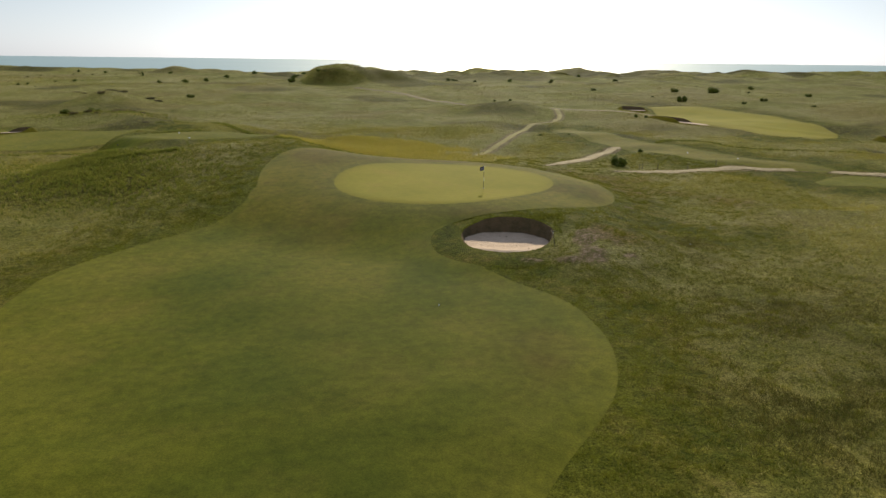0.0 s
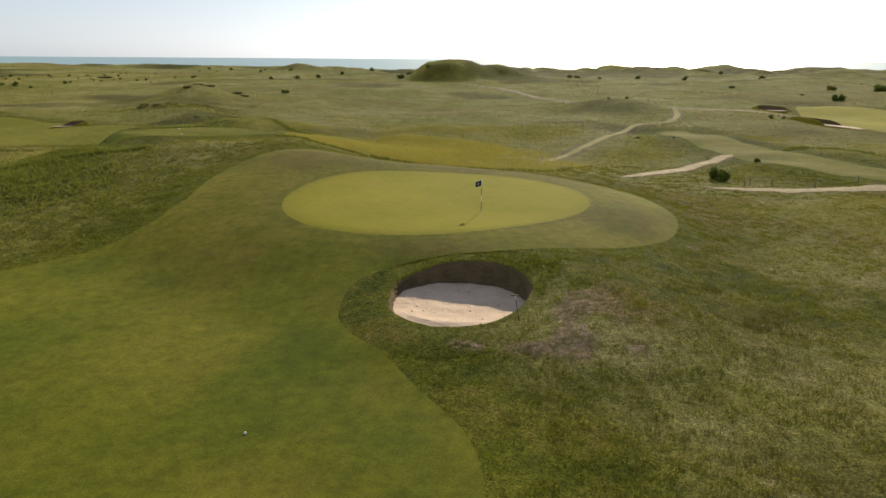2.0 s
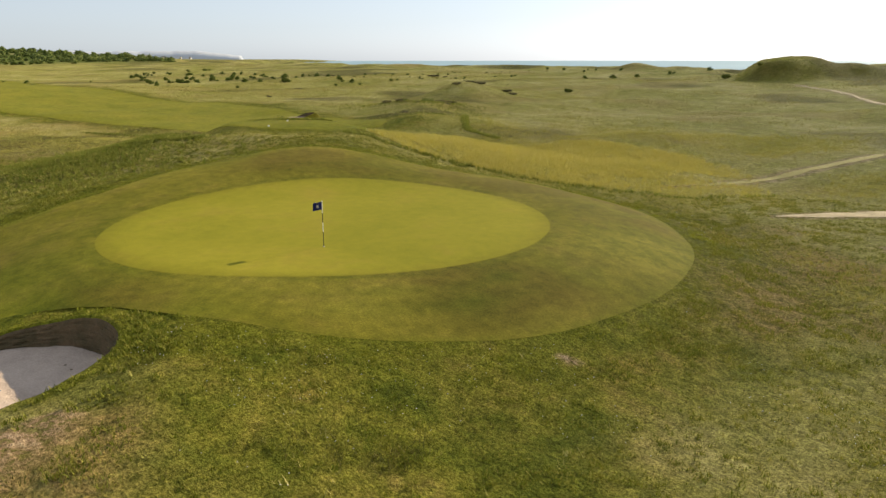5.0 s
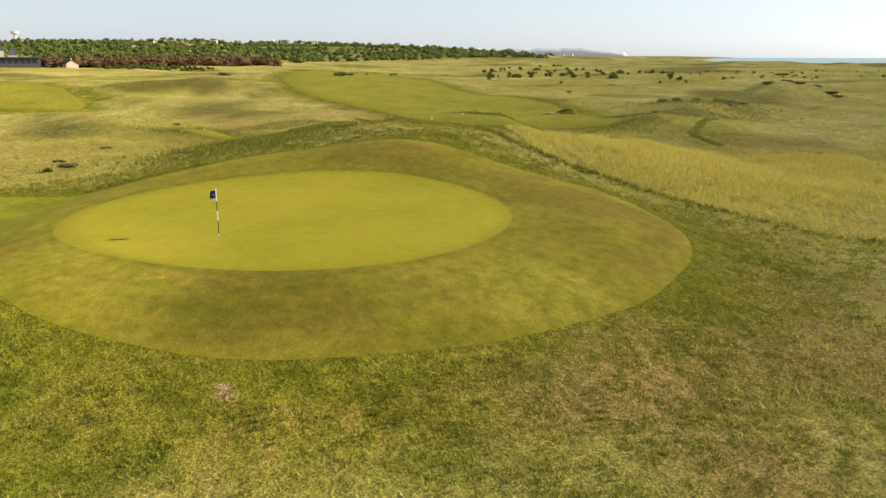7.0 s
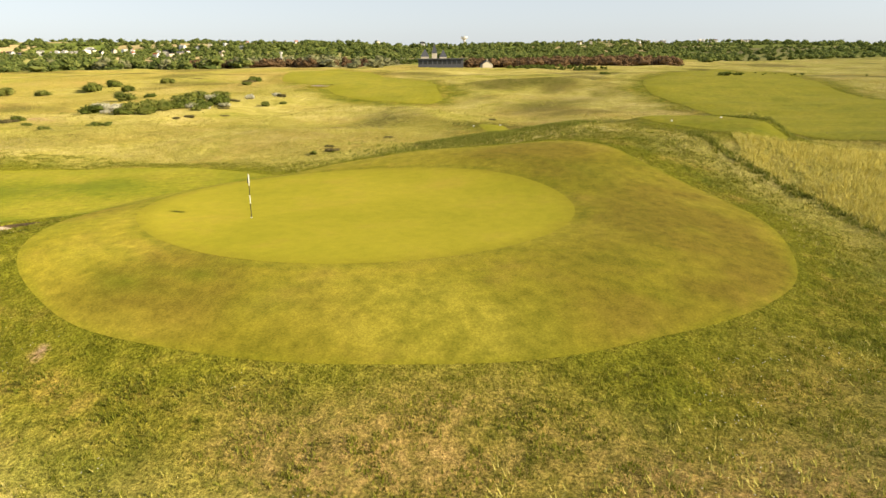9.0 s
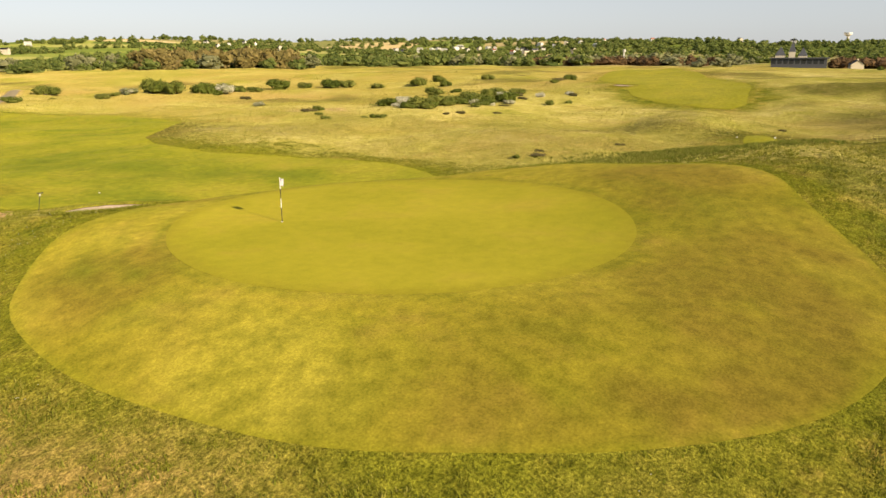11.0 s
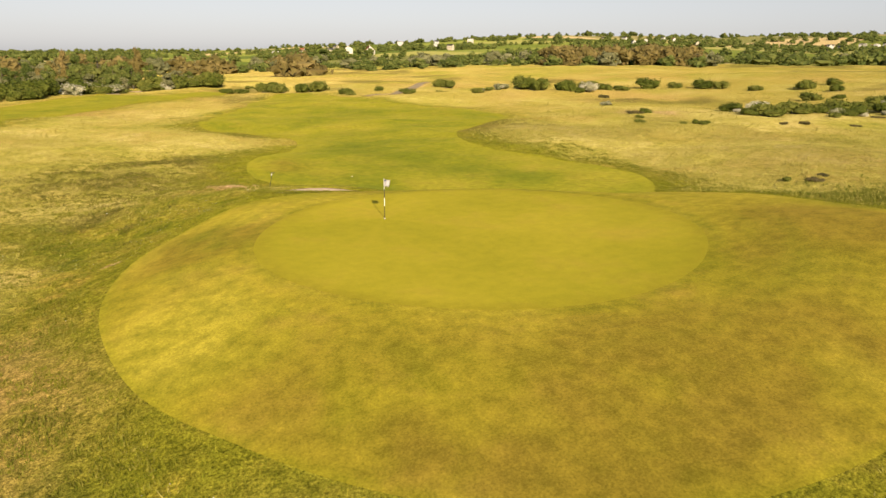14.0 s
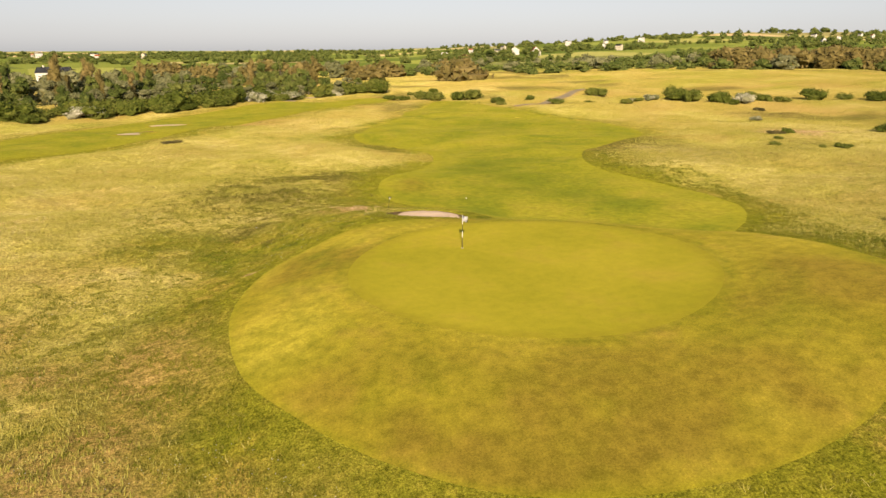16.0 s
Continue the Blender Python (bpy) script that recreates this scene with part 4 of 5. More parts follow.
# ================= foliage =================
def leaf_cloud(lobes, count, size, rng, loose=1.0, core=None):
    """Leaf sprays (quads) over rounded lobes (x, y, z, rx, rz); returns places and faces."""
    lobes = np.array(lobes, float)
    w = lobes[:, 3] ** 2
    pick = rng.choice(len(lobes), count, p=w / w.sum())
    d = rng.normal(size=(count, 3))
    d /= np.linalg.norm(d, axis=1)[:, None]
    d[:, 2] = np.where(d[:, 2] < -0.35, -d[:, 2], d[:, 2])
    L = lobes[pick]
    depth = 1 - 0.45 * loose * rng.random(count) ** 2
    rag = 1 + 0.22 * loose * rng.normal(size=count)
    p = L[:, :3] + d * np.stack([L[:, 3], L[:, 3], L[:, 4]], 1) * (depth * rag)[:, None]
    nrm = d + 0.75 * loose * rng.normal(size=(count, 3))
    nrm /= np.linalg.norm(nrm, axis=1)[:, None]
    u = np.cross(nrm, rng.normal(size=(count, 3)))
    u /= np.linalg.norm(u, axis=1)[:, None] + 1e-9
    v = np.cross(nrm, u)
    s = size * (0.55 + 0.9 * rng.random(count))[:, None]
    bend = nrm * s * 0.35
    q = np.stack([p - u * s - v * s * 0.8, p + u * s * 1.1 - v * s * 0.4 + bend, p + v * s * 1.2 - bend], 1)
    v, f = q.reshape(-1, 3), np.arange(count * 3).reshape(-1, 3)
    if core is None:
        return v, f
    # a lumpy leafy heart fills every lobe
    cv, cf = core
    vs, fs, n0 = [v], [f], len(v)
    for x, y, z, rx, rz in lobes:
        lump = cv * np.array([rx, rx, rz]) * (0.80 + 0.16 * rng.normal(size=(len(cv), 1)).clip(-1.5, 1.5))
        vs.append(lump + (x, y, z))
        fs.append(cf + n0)
        n0 += len(cv)
    return np.concatenate(vs), np.concatenate(fs)


def ball_mesh(level):
    bm = bmesh.new()
    bmesh.ops.create_icosphere(bm, subdivisions=level, radius=1)
    v = np.array([x.co[:] for x in bm.verts])
    f = np.array([[x.index for x in p.verts] for p in bm.faces])
    bm.free()
    return v, f


CORE_FAR, CORE_NEAR = ball_mesh(1), ball_mesh(2)


def shrub(name, label, leaf, seed, wide, tall, count, size, group):
    """A low bush: several stems and a ragged cloud of leaves."""
    rng = np.random.default_rng(seed)
    root = thing(name, label, "shrub", group)
    lobes = [(rng.uniform(-0.6, 0.6) * wide, rng.uniform(-0.5, 0.5) * wide, tall * rng.uniform(0.10, 0.58), wide * rng.uniform(0.30, 0.52), tall * rng.uniform(0.26, 0.42)) for _ in range(8)]
    v, f = leaf_cloud(lobes, count, size, rng, 1.0, CORE_NEAR)
    v[:, 2] = np.maximum(v[:, 2], -0.05)
    part("foliage", mesh_of("foliage", v, f, leaf, False), leaf, root)
    bm = bmesh.new()
    for lx0, ly0, lz0, _, _ in lobes:
        tube(bm, (lx0 * 0.15, ly0 * 0.15, -0.15), (lx0 * 0.9, ly0 * 0.9, lz0), 0.045 * tall, 0.015 * tall, 6)
    part("stem", bm, bark, root)
    return root


def tree(name, label, leaf, seed, tall, wide, count, size, group, slender=False):
    """A tapered trunk, limbs, and a crown of leaf sprays with gaps."""
    rng = np.random.default_rng(seed)
    root = thing(name, label, "tree", group)
    lobes = []
    limbs = []
    for k in range(13 if not slender else 8):
        h = tall * (rng.uniform(0.18, 0.88) if not slender else 0.2 + 0.1 * k)
        a = rng.uniform(0, 6.28)
        rad = wide * (0.25 + 0.55 * math.sin(math.pi * min(h / tall, 0.97)) * rng.random()) * (0.5 if slender else 1)
        lobes.append((rad * math.cos(a), rad * math.sin(a), h, wide * rng.uniform(0.26, 0.46), tall * rng.uniform(0.09, 0.17)))
        limbs.append((rad * math.cos(a), rad * math.sin(a), h))
    v, f = leaf_cloud(lobes, count, size, rng, 1.0, CORE_NEAR)
    part("crown", mesh_of("crown", v, f, leaf, False), leaf, root)
    bm = bmesh.new()
    tube(bm, (0, 0, -0.3), (0.05 * wide, 0, tall * 0.5), 0.028 * tall, 0.016 * tall, 8)
    tube(bm, (0.05 * wide, 0, tall * 0.5), (0, 0.04 * wide, tall * 0.9), 0.016 * tall, 0.004 * tall, 8)
    for x, y, h in limbs:
        z0 = max(0.25 * tall, h - 0.25 * tall)
        tube(bm, (0.03 * wide, 0, z0), (x, y, h), 0.010 * tall, 0.003 * tall, 5)
    part("trunk", bm, bark, root)
    return root


def plant(kinds, x, y, scale=1.0, sink=0.05, squash=1.0):
    """Puts a copy of one of the kinds on the ground."""
    src = kinds[int(abs(x * 7.3 + y * 3.1)) % len(kinds)]
    if not src.name.startswith("tree"):
        scale *= 0.55 + 0.5 * ((x * 12.9898 + y * 78.233) % 1.0)
        squash *= 0.66 + 0.40 * ((x * 3.71 + y * 5.13) % 1.0)
    m = pose(x, y, ground_z(x, y) - sink, 0, 0, (x * 37 + y * 91) % 360) @ Matrix.Diagonal((scale, scale, scale * squash, 1))
    if src.name in unplaced:
        unplaced.discard(src.name)
        src.matrix_basis = m
        return src
    return copy_thing(src, m)


unplaced = set()
gorse = [shrub("shrub", "dense dark green shrub in the rough grass", gorse_leaf, 100 + k, 1.1, 1.15, 1300, 0.055, "shrubs on the links") for k in range(3)]
pines = [shrub("shrub", "small dark rounded pine bush in dry grass", gorse_leaf, 110 + k, 0.85, 1.5, 1200, 0.055, "pine bushes") for k in range(2)]
dulls = [shrub("shrub", "low brownish scrubby bush in dry grass", dull_leaf, 120 + k, 1.1, 0.9, 1000, 0.055, "scrub bushes") for k in range(2)]
bloss = [shrub("hawthorn", "shrub covered in white blossom among dark shrubs", white_leaf, 130 + k, 1.0, 1.3, 1200, 0.055, "blossoming shrubs") for k in range(2)]
unplaced |= {o.name for o in (*gorse, *pines, *dulls, *bloss)}

# seaward side
for x, y, s in [(19.9, 33.0, 2.3), (26.3, 46.5, 0.75), (13.0, 69.0, 0.95), (18.4, 69.0, 0.95), (13.5, 158, 2.0), (8.8, 157, 1.4)]:
    plant(pines, x, y, s, squash=1.0)
for x, y, s in [(87, 195, 4.0), (75, 200, 2.4), (62, 178, 2.0), (68, 166, 2.0), (98, 142, 1.3), (92, 162, 1.6), (83, 154, 1.6), (104, 205, 2.4), (92, 228, 2.0),
                (112, 176, 1.4), (120, 160, 1.0), (-82, 150, 1.6), (5, 262, 2.6), (-4, 268, 2.0), (-45, 128, 1.0), (-22, 128, 1.0), (48, 210, 1.6), (-129, 128, 1.2)]:
    plant(pines, x, y, s * 0.68, squash=0.9)
for x, y, s in [(-80, 84, 1.9), (-82.5, 83, 1.6), (-78, 95, 1.8), (-75.5, 95.5, 1.5), (-92, 121, 2.2), (-89.5, 121.5, 1.8), (-84, 125, 1.8), (-81, 124, 1.4), (-27, 47, 1.0), (-77, 82.5, 1.3), (-74.5, 83.8, 1.1), (-70, 88, 1.1), (-72, 89, 1.0), (-120, 158, 1.5), (-117, 156, 1.2), (-179, 202, 2.4), (-173, 203, 1.8), (-41, -12, 1.1),
                (-43, -13, 0.8), (-20, 46.5, 0.5), (-84, 92, 1.4), (-60, 66, 0.8), (-92, 116, 1.2), (-160, 120, 1.6), (-210, 150, 2.0), (-230, 190, 2.6), (-140, 95, 1.2), (-48, 118, 0.7)]:
    plant(dulls, x, y, s * 0.85, squash=0.8)
for x, y, s in [(-68, 224, 1.6), (-57, 222, 1.4), (-92, 98, 1.6), (-86, 99, 1.5), (-264, 13, 2.2), (-163, -86, 1.4), (38.9, -78.5, 1.7), (40.3, -78.2, 1.3), (-39.3, -13.3, 0.6), (-64, -57, 0.9), (-245, 55, 2.5), (-262, 62, 2.2)]:
    plant(gorse if x < 0 else dulls, x, y, s)
# thickets to the south-west
for x, y, s in [(-109, -79, 2.4), (-114, -75, 2.2), (-121, -77, 2.8), (-126, -73, 2.0), (-118, -69, 1.8), (-54, -59.5, 1.0), (-66, -192, 2.4), (-83, -175, 2.8), (-87, -172, 2.4), (-80, -178, 2.0), (-79, -66, 1.6), (-83, -74, 1.8), (-81, -64, 2.0), (-88, -65, 2.2), (-92, -64, 2.0), (-97, -66, 2.4), (-102, -66, 2.4), (-106, -63, 2.0), (-96, -60, 1.6), (-90, -58, 1.5),
                (-110, -54, 1.0), (-114, -52, 0.9), (-64, -59, 0.9), (-63, -72, 1.0), (-58, -66, 0.8), (-60, -57, 0.8), (-108, -69, 2.0), (-92, -88, 1.2), (-160, -128, 1.8), (-121, -96, 1.8), (-126, -92, 1.4),
                (-62, -150, 2.2), (-66, -152, 2.0), (-74, -150, 2.4), (-79, -146, 2.2), (-84, -143, 2.4), (-87, -141, 2.2), (-99, -157, 2.6), (-103, -155, 2.4), (-107, -153, 2.2), (-118, -156, 2.6), (-123, -150, 2.4),
                (-128, -144, 2.4), (-133, -140, 2.0), (-140, -134, 2.2), (-150, -128, 2.0), (-29, -161, 1.6), (-44, -158, 2.0), (-15, -196, 2.4), (-10, -203, 2.4), (-3, -214, 3.0), (1, -219, 2.6), (-22, -197, 2.8), (-27, -195, 2.6),
                (-31, -174, 1.6), (-54, -158, 2.0), (-40, -176, 1.4), (-146, -112, 1.6), (-180, -122, 2.0), (-196, -100, 1.6), (-7, -236, 3.0), (-16, -240, 3.2)]:
    plant(gorse, x, y, s, squash=1.0)
for x, y, s in [(-97.5, -83.8, 2.2), (-107, -73, 1.6), (-119, -62, 1.4), (-88, -74, 1.3), (-113, -68, 1.2), (-93, -146, 1.6), (-80.5, -70, 1.4), (-94, -61.5, 1.3), (-104, -60, 1.2), (-69, -151, 1.5), (-76, -107, 1.2), (-100, -62, 1.2), (-70, -168, 1.2), (-128, -60, 1.4)]:
    plant(bloss, x, y, s)
for x, y, s in [(-90, -132, 2.2), (-61, -72, 1.2), (-100, -78, 1.6), (-122, -70, 1.8), (-125, -57, 1.3), (-112, -62, 1.4), (-172, -90, 2.0), (-76, -106, 1.5), (-78, -52, 0.9), (-86, -50, 1.0), (-98, -57, 1.0), (-55, -10, 0.8), (-92, -3, 0.9), (-74, -52, 0.9)]:
    plant(dulls, x, y, s)

# tree belt in the south-east
belt = [tree("tree", "leafy green tree in the belt beside the fairway", tree_leaf, 200 + k, 9.0, 3.8, 2600, 0.17, "trees of the belt") for k in range(3)]
belt_o = [tree("tree", "pale grey-green willow in the tree belt", olive_leaf, 210 + k, 8.0, 4.0, 2600, 0.17, "trees of the belt") for k in range(2)]
belt_r = [tree("tree", "tall poplar with rusty sparse foliage", rust_leaf, 220 + k, 13.0, 2.8, 2200, 0.15, "trees of the belt", True) for k in range(2)]
unplaced |= {o.name for o in (*belt, *belt_o, *belt_r)}
edge = curve_of([(150, -100), (120, -122), (97, -141), (81, -153), (61, -162), (44, -188), (22, -228), (6, -250)], step=10)
rng = np.random.default_rng(7)
for k in range(175):
    i = int(rng.integers(0, len(edge)))
    d = edge[min(i + 1, len(edge) - 1)] - edge[max(i - 1, 0)]
    d /= np.linalg.norm(d)
    n = np.array([-d[1], d[0]])
    n = n if n[1] < 0 else -n
    off = 5 + 62 * rng.random() ** 1.1
    x, y = edge[i] + n * off + rng.normal(size=2) * 3
    pool = belt_r if off > 22 and rng.random() < 0.22 else belt_o if rng.random() < 0.45 else belt
    plant(pool, float(x), float(y), float(rng.uniform(0.75, 1.15) * (0.75 + 0.006 * off)))
for k in range(130):
    i = int(rng.integers(0, len(edge)))
    x, y = edge[i] + rng.normal(size=2) * 3.0 + np.array([2, -3])
    plant(gorse if rng.random() < 0.93 else bloss, float(x), float(y), float(rng.uniform(1.8, 4.2)), squash=0.95)

# far woods on the plain's rim and on the hills
def far_woods(name, spots, leaf, label, quads=90, size=0.11):
    """Many far crowns in one mesh: rounded lumps of foliage with a ragged skin of sprays."""
    rng = np.random.default_rng(len(spots))
    vs, fs, n0 = [], [], 0
    for x, y, tall, wide in spots:
        z = float(height(x, y))
        lobes = [(x + rng.uniform(-0.55, 0.55) * wide * k, y + rng.uniform(-0.55, 0.55) * wide * k, z + tall * h, wide * k * rng.uniform(0.75, 1.2), tall * rng.uniform(0.22, 0.32))
                 for h, k in ((0.14, 0.80), (0.36, 0.78), (0.46, 0.70), (0.62, 0.58), (0.76, 0.38))]
        v, f = leaf_cloud(lobes, quads, wide * size, rng, 0.55, CORE_FAR)
        vs.append(v)
        fs.append(f + n0)
        n0 += len(v)
    me = mesh_of(name, np.concatenate(vs), np.concatenate(fs), leaf, False)
    return tagged(new(name, me), label, "trees", kind="stuff")


def sector(rng, b0, b1, d0, d1, n, h0, h1, clump=0.0, seed=0):
    out = []
    while len(out) < n:
        b, d = radians(rng.uniform(b0, b1)), math.sqrt(rng.uniform(d0 * d0, d1 * d1))
        x, y = -d * math.sin(b), d * math.cos(b)
        if clump and float(fbm(x, y, 160, 91 + seed, 2)) < clump - 0.35 + 0.5 * rng.random():
            continue
        h = rng.uniform(h0, h1) * (0.58 if d > 560 else 0.80)
        out.append((x, y, h, h * rng.uniform(0.75, 1.25)))
    return out


rng = np.random.default_rng(17)
spots_green = (sector(rng, 118, 141, 470, 640, 150, 6, 11) + sector(rng, 104, 136, 640, 1300, 380, 7, 12) + sector(rng, 84, 106, 560, 1000, 260, 6, 10) + sector(rng, 96, 146, 640, 1700, 560, 7, 13, 0.15, 1) + sector(rng, 94, 140, 620, 1020, 520, 6, 11) + sector(rng, 140, 200, 560, 1900, 560, 8, 15, 0.55, 2)
               + sector(rng, 64, 98, 1000, 1900, 480, 7, 13, 0.1, 3) + sector(rng, 196, 250, 420, 1600, 360, 7, 13, 0.2, 4) + sector(rng, 80, 100, 560, 1000, 220, 6, 11)
               + sector(rng, 140, 178, 410, 540, 150, 4, 8) + sector(rng, 184, 226, 560, 1500, 360, 7, 12, 0.1, 8) + sector(rng, 62, 86, 800, 1500, 240, 6, 10, 0.1, 9) + sector(rng, 66, 92, 690, 1000, 320, 5, 9))
# hedgerows between the fields of the southern hills
for b0, b1, d0, d1, n in ((142, 150, 760, 700, 26), (150, 160, 700, 640, 30), (158, 172, 900, 820, 44), (146, 158, 1050, 980, 36), (164, 182, 640, 700, 40), (168, 186, 1150, 1000, 44), (150, 190, 1600, 1500, 110), (140, 165, 1350, 1300, 60), (172, 176, 560, 900, 30)):
    for k in range(n):
        u = k / n
        x, y = -(d0 + (d1 - d0) * u) * math.sin(radians(b0 + (b1 - b0) * u)), (d0 + (d1 - d0) * u) * math.cos(radians(b0 + (b1 - b0) * u))
        h = float(rng.uniform(3.5, 8.5))
        spots_green.append((x + float(rng.normal()) * 4, y + float(rng.normal()) * 4, h, h * 0.75))
far_woods("far_woods", spots_green, tree_leaf, "distant green woods and hedgerow trees on low hills")
spots_rust = sector(rng, 141.5, 152.5, 430, 500, 75, 10, 16) + sector(rng, 172, 200, 330, 470, 30, 9, 15)
far_woods("far_poplars", spots_rust, rust_leaf, "distant rust-tinged poplars along the plain", 160, 0.09)
spots_brown = sector(rng, 108, 124, 500, 580, 190, 5, 8) + sector(rng, 83, 100, 430, 500, 260, 4, 7.5)
far_woods("far_conifers", spots_brown, russet_leaf, "distant red-brown wood along the plain", 110, 0.10)
spots_pale = sector(rng, 140, 200, 400, 620, 60, 7, 12) + sector(rng, 192, 214, 235, 420, 70, 6, 9) + sector(rng, 104, 132, 480, 600, 45, 7, 11)
far_woods("far_willows", spots_pale, olive_leaf, "distant pale grey-green willows", 140, 0.09)
spots_dune = sector(rng, 30, 66, 240, 430, 80, 1.0, 2.2, 0.1, 5) + sector(rng, 58, 96, 230, 470, 150, 0.9, 2.2, 0.1, 6) + sector(rng, -35, 30, 245, 330, 22, 1.2, 2.2, 0.3, 7) + sector(rng, -45, 78, 110, 330, 60, 0.45, 1.1, 0.25, 12)
far_woods("far_scrub", [(x, y, h, h * 0.9) for x, y, h, _ in spots_dune], gorse_leaf, "dark scrub dotted over the far links", 60, 0.15)


# ================= buildings =================
def house(x, y, turn, w, d, h, roof_h, wall, roof, label, group="", windows=3):
    root = thing("house", label, "house", group)
    bm = bmesh.new()
    box(bm, -w / 2, w / 2, -d / 2, d / 2, -4.5, h)
    g0 = [bm.verts.new((-w / 2 + 0.002, s * d / 2, h)) for s in (-1, 1)] + [bm.verts.new((-w / 2 + 0.002, 0, h + roof_h))]
    g1 = [bm.verts.new((w / 2 - 0.002, s * d / 2, h)) for s in (-1, 1)] + [bm.verts.new((w / 2 - 0.002, 0, h + roof_h))]
    bm.faces.new(g0), bm.faces.new(g1)
    part("wall", bm, wall, root)
    bm = bmesh.new()
    o, e = 0.4, 0.35
    for s in (-1, 1):
        a = [(-w / 2 - o, s * (d / 2 + e), h - 0.15), (w / 2 + o, s * (d / 2 + e), h - 0.15), (w / 2 + o, 0, h + roof_h + 0.12), (-w / 2 - o, 0, h + roof_h + 0.12)]
        f = bm.faces.new([bm.verts.new(p) for p in a])
    bmesh.ops.solidify(bm, geom=bm.faces[:], thickness=0.22)
    roof_ob = part("roof", bm, roof, root)
    bm = bmesh.new()
    box(bm, w * 0.3, w * 0.3 + 0.6, -0.35, 0.35, h + roof_h * 0.5, h + roof_h + 0.9)
    part("chimney", bm, wall, roof_ob)
    for s in (-1, 1):
        for k in range(windows):
            cx = -w / 2 + w * (k + 0.5) / windows
            bm = bmesh.new()
            box(bm, cx - 0.55, cx + 0.55, s * (d / 2) - 0.05, s * (d / 2) + 0.05, 0.9, 2.2)
            part("window", bm, glass_dark, root)
    bm = bmesh.new()
    box(bm, -0.5, 0.5, -d / 2 - 0.06, -d / 2 + 0.04, 0, 2.1)
    part("door", bm, old_wood, root)
    root.matrix_basis = pose(x, y, float(height(x, y)), 0, 0, turn)
    return root


def polar(b, d):
    return -d * math.sin(radians(b)), d * math.cos(radians(b))


h_a = house(*polar(124, 1000), 20, 13, 8, 4.2, 3.4, render_wall, slate, "white rendered house with a slate roof on the hillside", "houses on the hills")
h_b = house(*polar(122, 960), -30, 11, 8, 4.5, 3.0, render_wall, tile_red, "white rendered house with a red tiled roof", "houses on the hills")
h_c = house(*polar(127, 1040), 60, 15, 9, 5.5, 3.2, cream_wall, slate, "cream rendered house with a grey roof", "houses on the hills")
h_d = house(*polar(118, 1010), 60, 16, 9, 6.5, 2.2, render_wall, render_wall, "pale blocky house on the hillside", "houses on the hills")
for h in (h_a, h_b, h_c, h_d):
    h.matrix_basis = h.matrix_basis @ Matrix.Diagonal((0.52, 0.52, 0.56, 1))
rng = np.random.default_rng(23)
for b0, b1, d0, d1, n in ((119, 134, 820, 1120, 30), (86, 104, 1380, 1560, 30), (70, 88, 1700, 1900, 34), (104, 120, 1000, 1500, 16), (135, 150, 900, 1300, 8), (143, 149, 560, 640, 6), (152, 180, 800, 1200, 10), (196, 206, 900, 1300, 6), (60, 72, 1900, 2100, 14)):
    for _ in range(n):
        x, y = polar(rng.uniform(b0, b1), rng.uniform(d0, d1))
        src = (h_a, h_b, h_c, h_d)[int(rng.integers(0, 4))]
        copy_thing(src, pose(x, y, float(height(x, y)) + 2.0, 0, 0, float(rng.uniform(0, 180))))
house(15.6 - 850 * math.sin(radians(168.7)), 31.6 + 850 * math.cos(radians(168.7)), 78, 24, 10, 5.5, 2.5, render_wall, render_wall, "long white farm building beside fields")
house(15.6 - 800 * math.sin(radians(167.1)), 31.6 + 800 * math.cos(radians(167.1)), 85, 20, 10, 4.0, 5.0, render_wall, tile_red, "farmhouse with a large orange-red roof")
house(5 - 430 * math.sin(radians(-157.4)), 45 + 430 * math.cos(radians(-157.4)), 10, 15, 12, 6, 2.5, render_wall, slate, "pale warehouse with a dark roof behind trees")

# clubhouse: a long dark low block with pale pointed gables
cx, cy = 32 - 470 * math.sin(radians(103.2)), 17.2 + 470 * math.cos(radians(103.2))
club = thing("clubhouse", "long low dark clubhouse with pale pointed towers", "building")
bm = bmesh.new()
box(bm, -14, 14, -6, 6, -2, 3.4, 0.1)
part("wall", bm, slate, club, "dark glazed wall")
bm = bmesh.new()
box(bm, -15, 15, -7, 7, 3.4, 4.0, 0.08)
part("roof", bm, slate, club, "flat dark roof")
for k in range(9):
    bm = bmesh.new()
    box(bm, -12.6 + 3 * k - 1.1, -12.6 + 3 * k + 1.1, -6.06, -5.96, 0.6, 2.8)
    part("window", bm, glass_dark, club)
for k, (x, w, h) in enumerate(((-10, 5, 9.5), (-4, 3.2, 13.0), (1.5, 4.5, 9.0))):
    bm = bmesh.new()
    box(bm, x - w / 2, x + w / 2, 0, w, 3.9, h * 0.55)
    tw = part("tower", bm, cream_wall, club, "pale rendered tower")
    bm = bmesh.new()
    bmesh.ops.create_cone(bm, cap_ends=True, segments=4, radius1=w * 0.76, radius2=0.05, depth=h * 0.5, matrix=Matrix.Translation((x, w / 2, h * 0.8)) @ Matrix.Rotation(math.pi / 4, 4, "Z"))
    part("spire", bm, slate, tw)
club.matrix_basis = pose(cx, cy, float(height(cx, cy)) + 1.5, 0, 0, 103 - 180 + 90 + 90)
house(cx + 6, cy + 30, 20, 9, 6, 2.4, 2.0, cream_wall, slate, "low pale outbuilding beside the clubhouse")

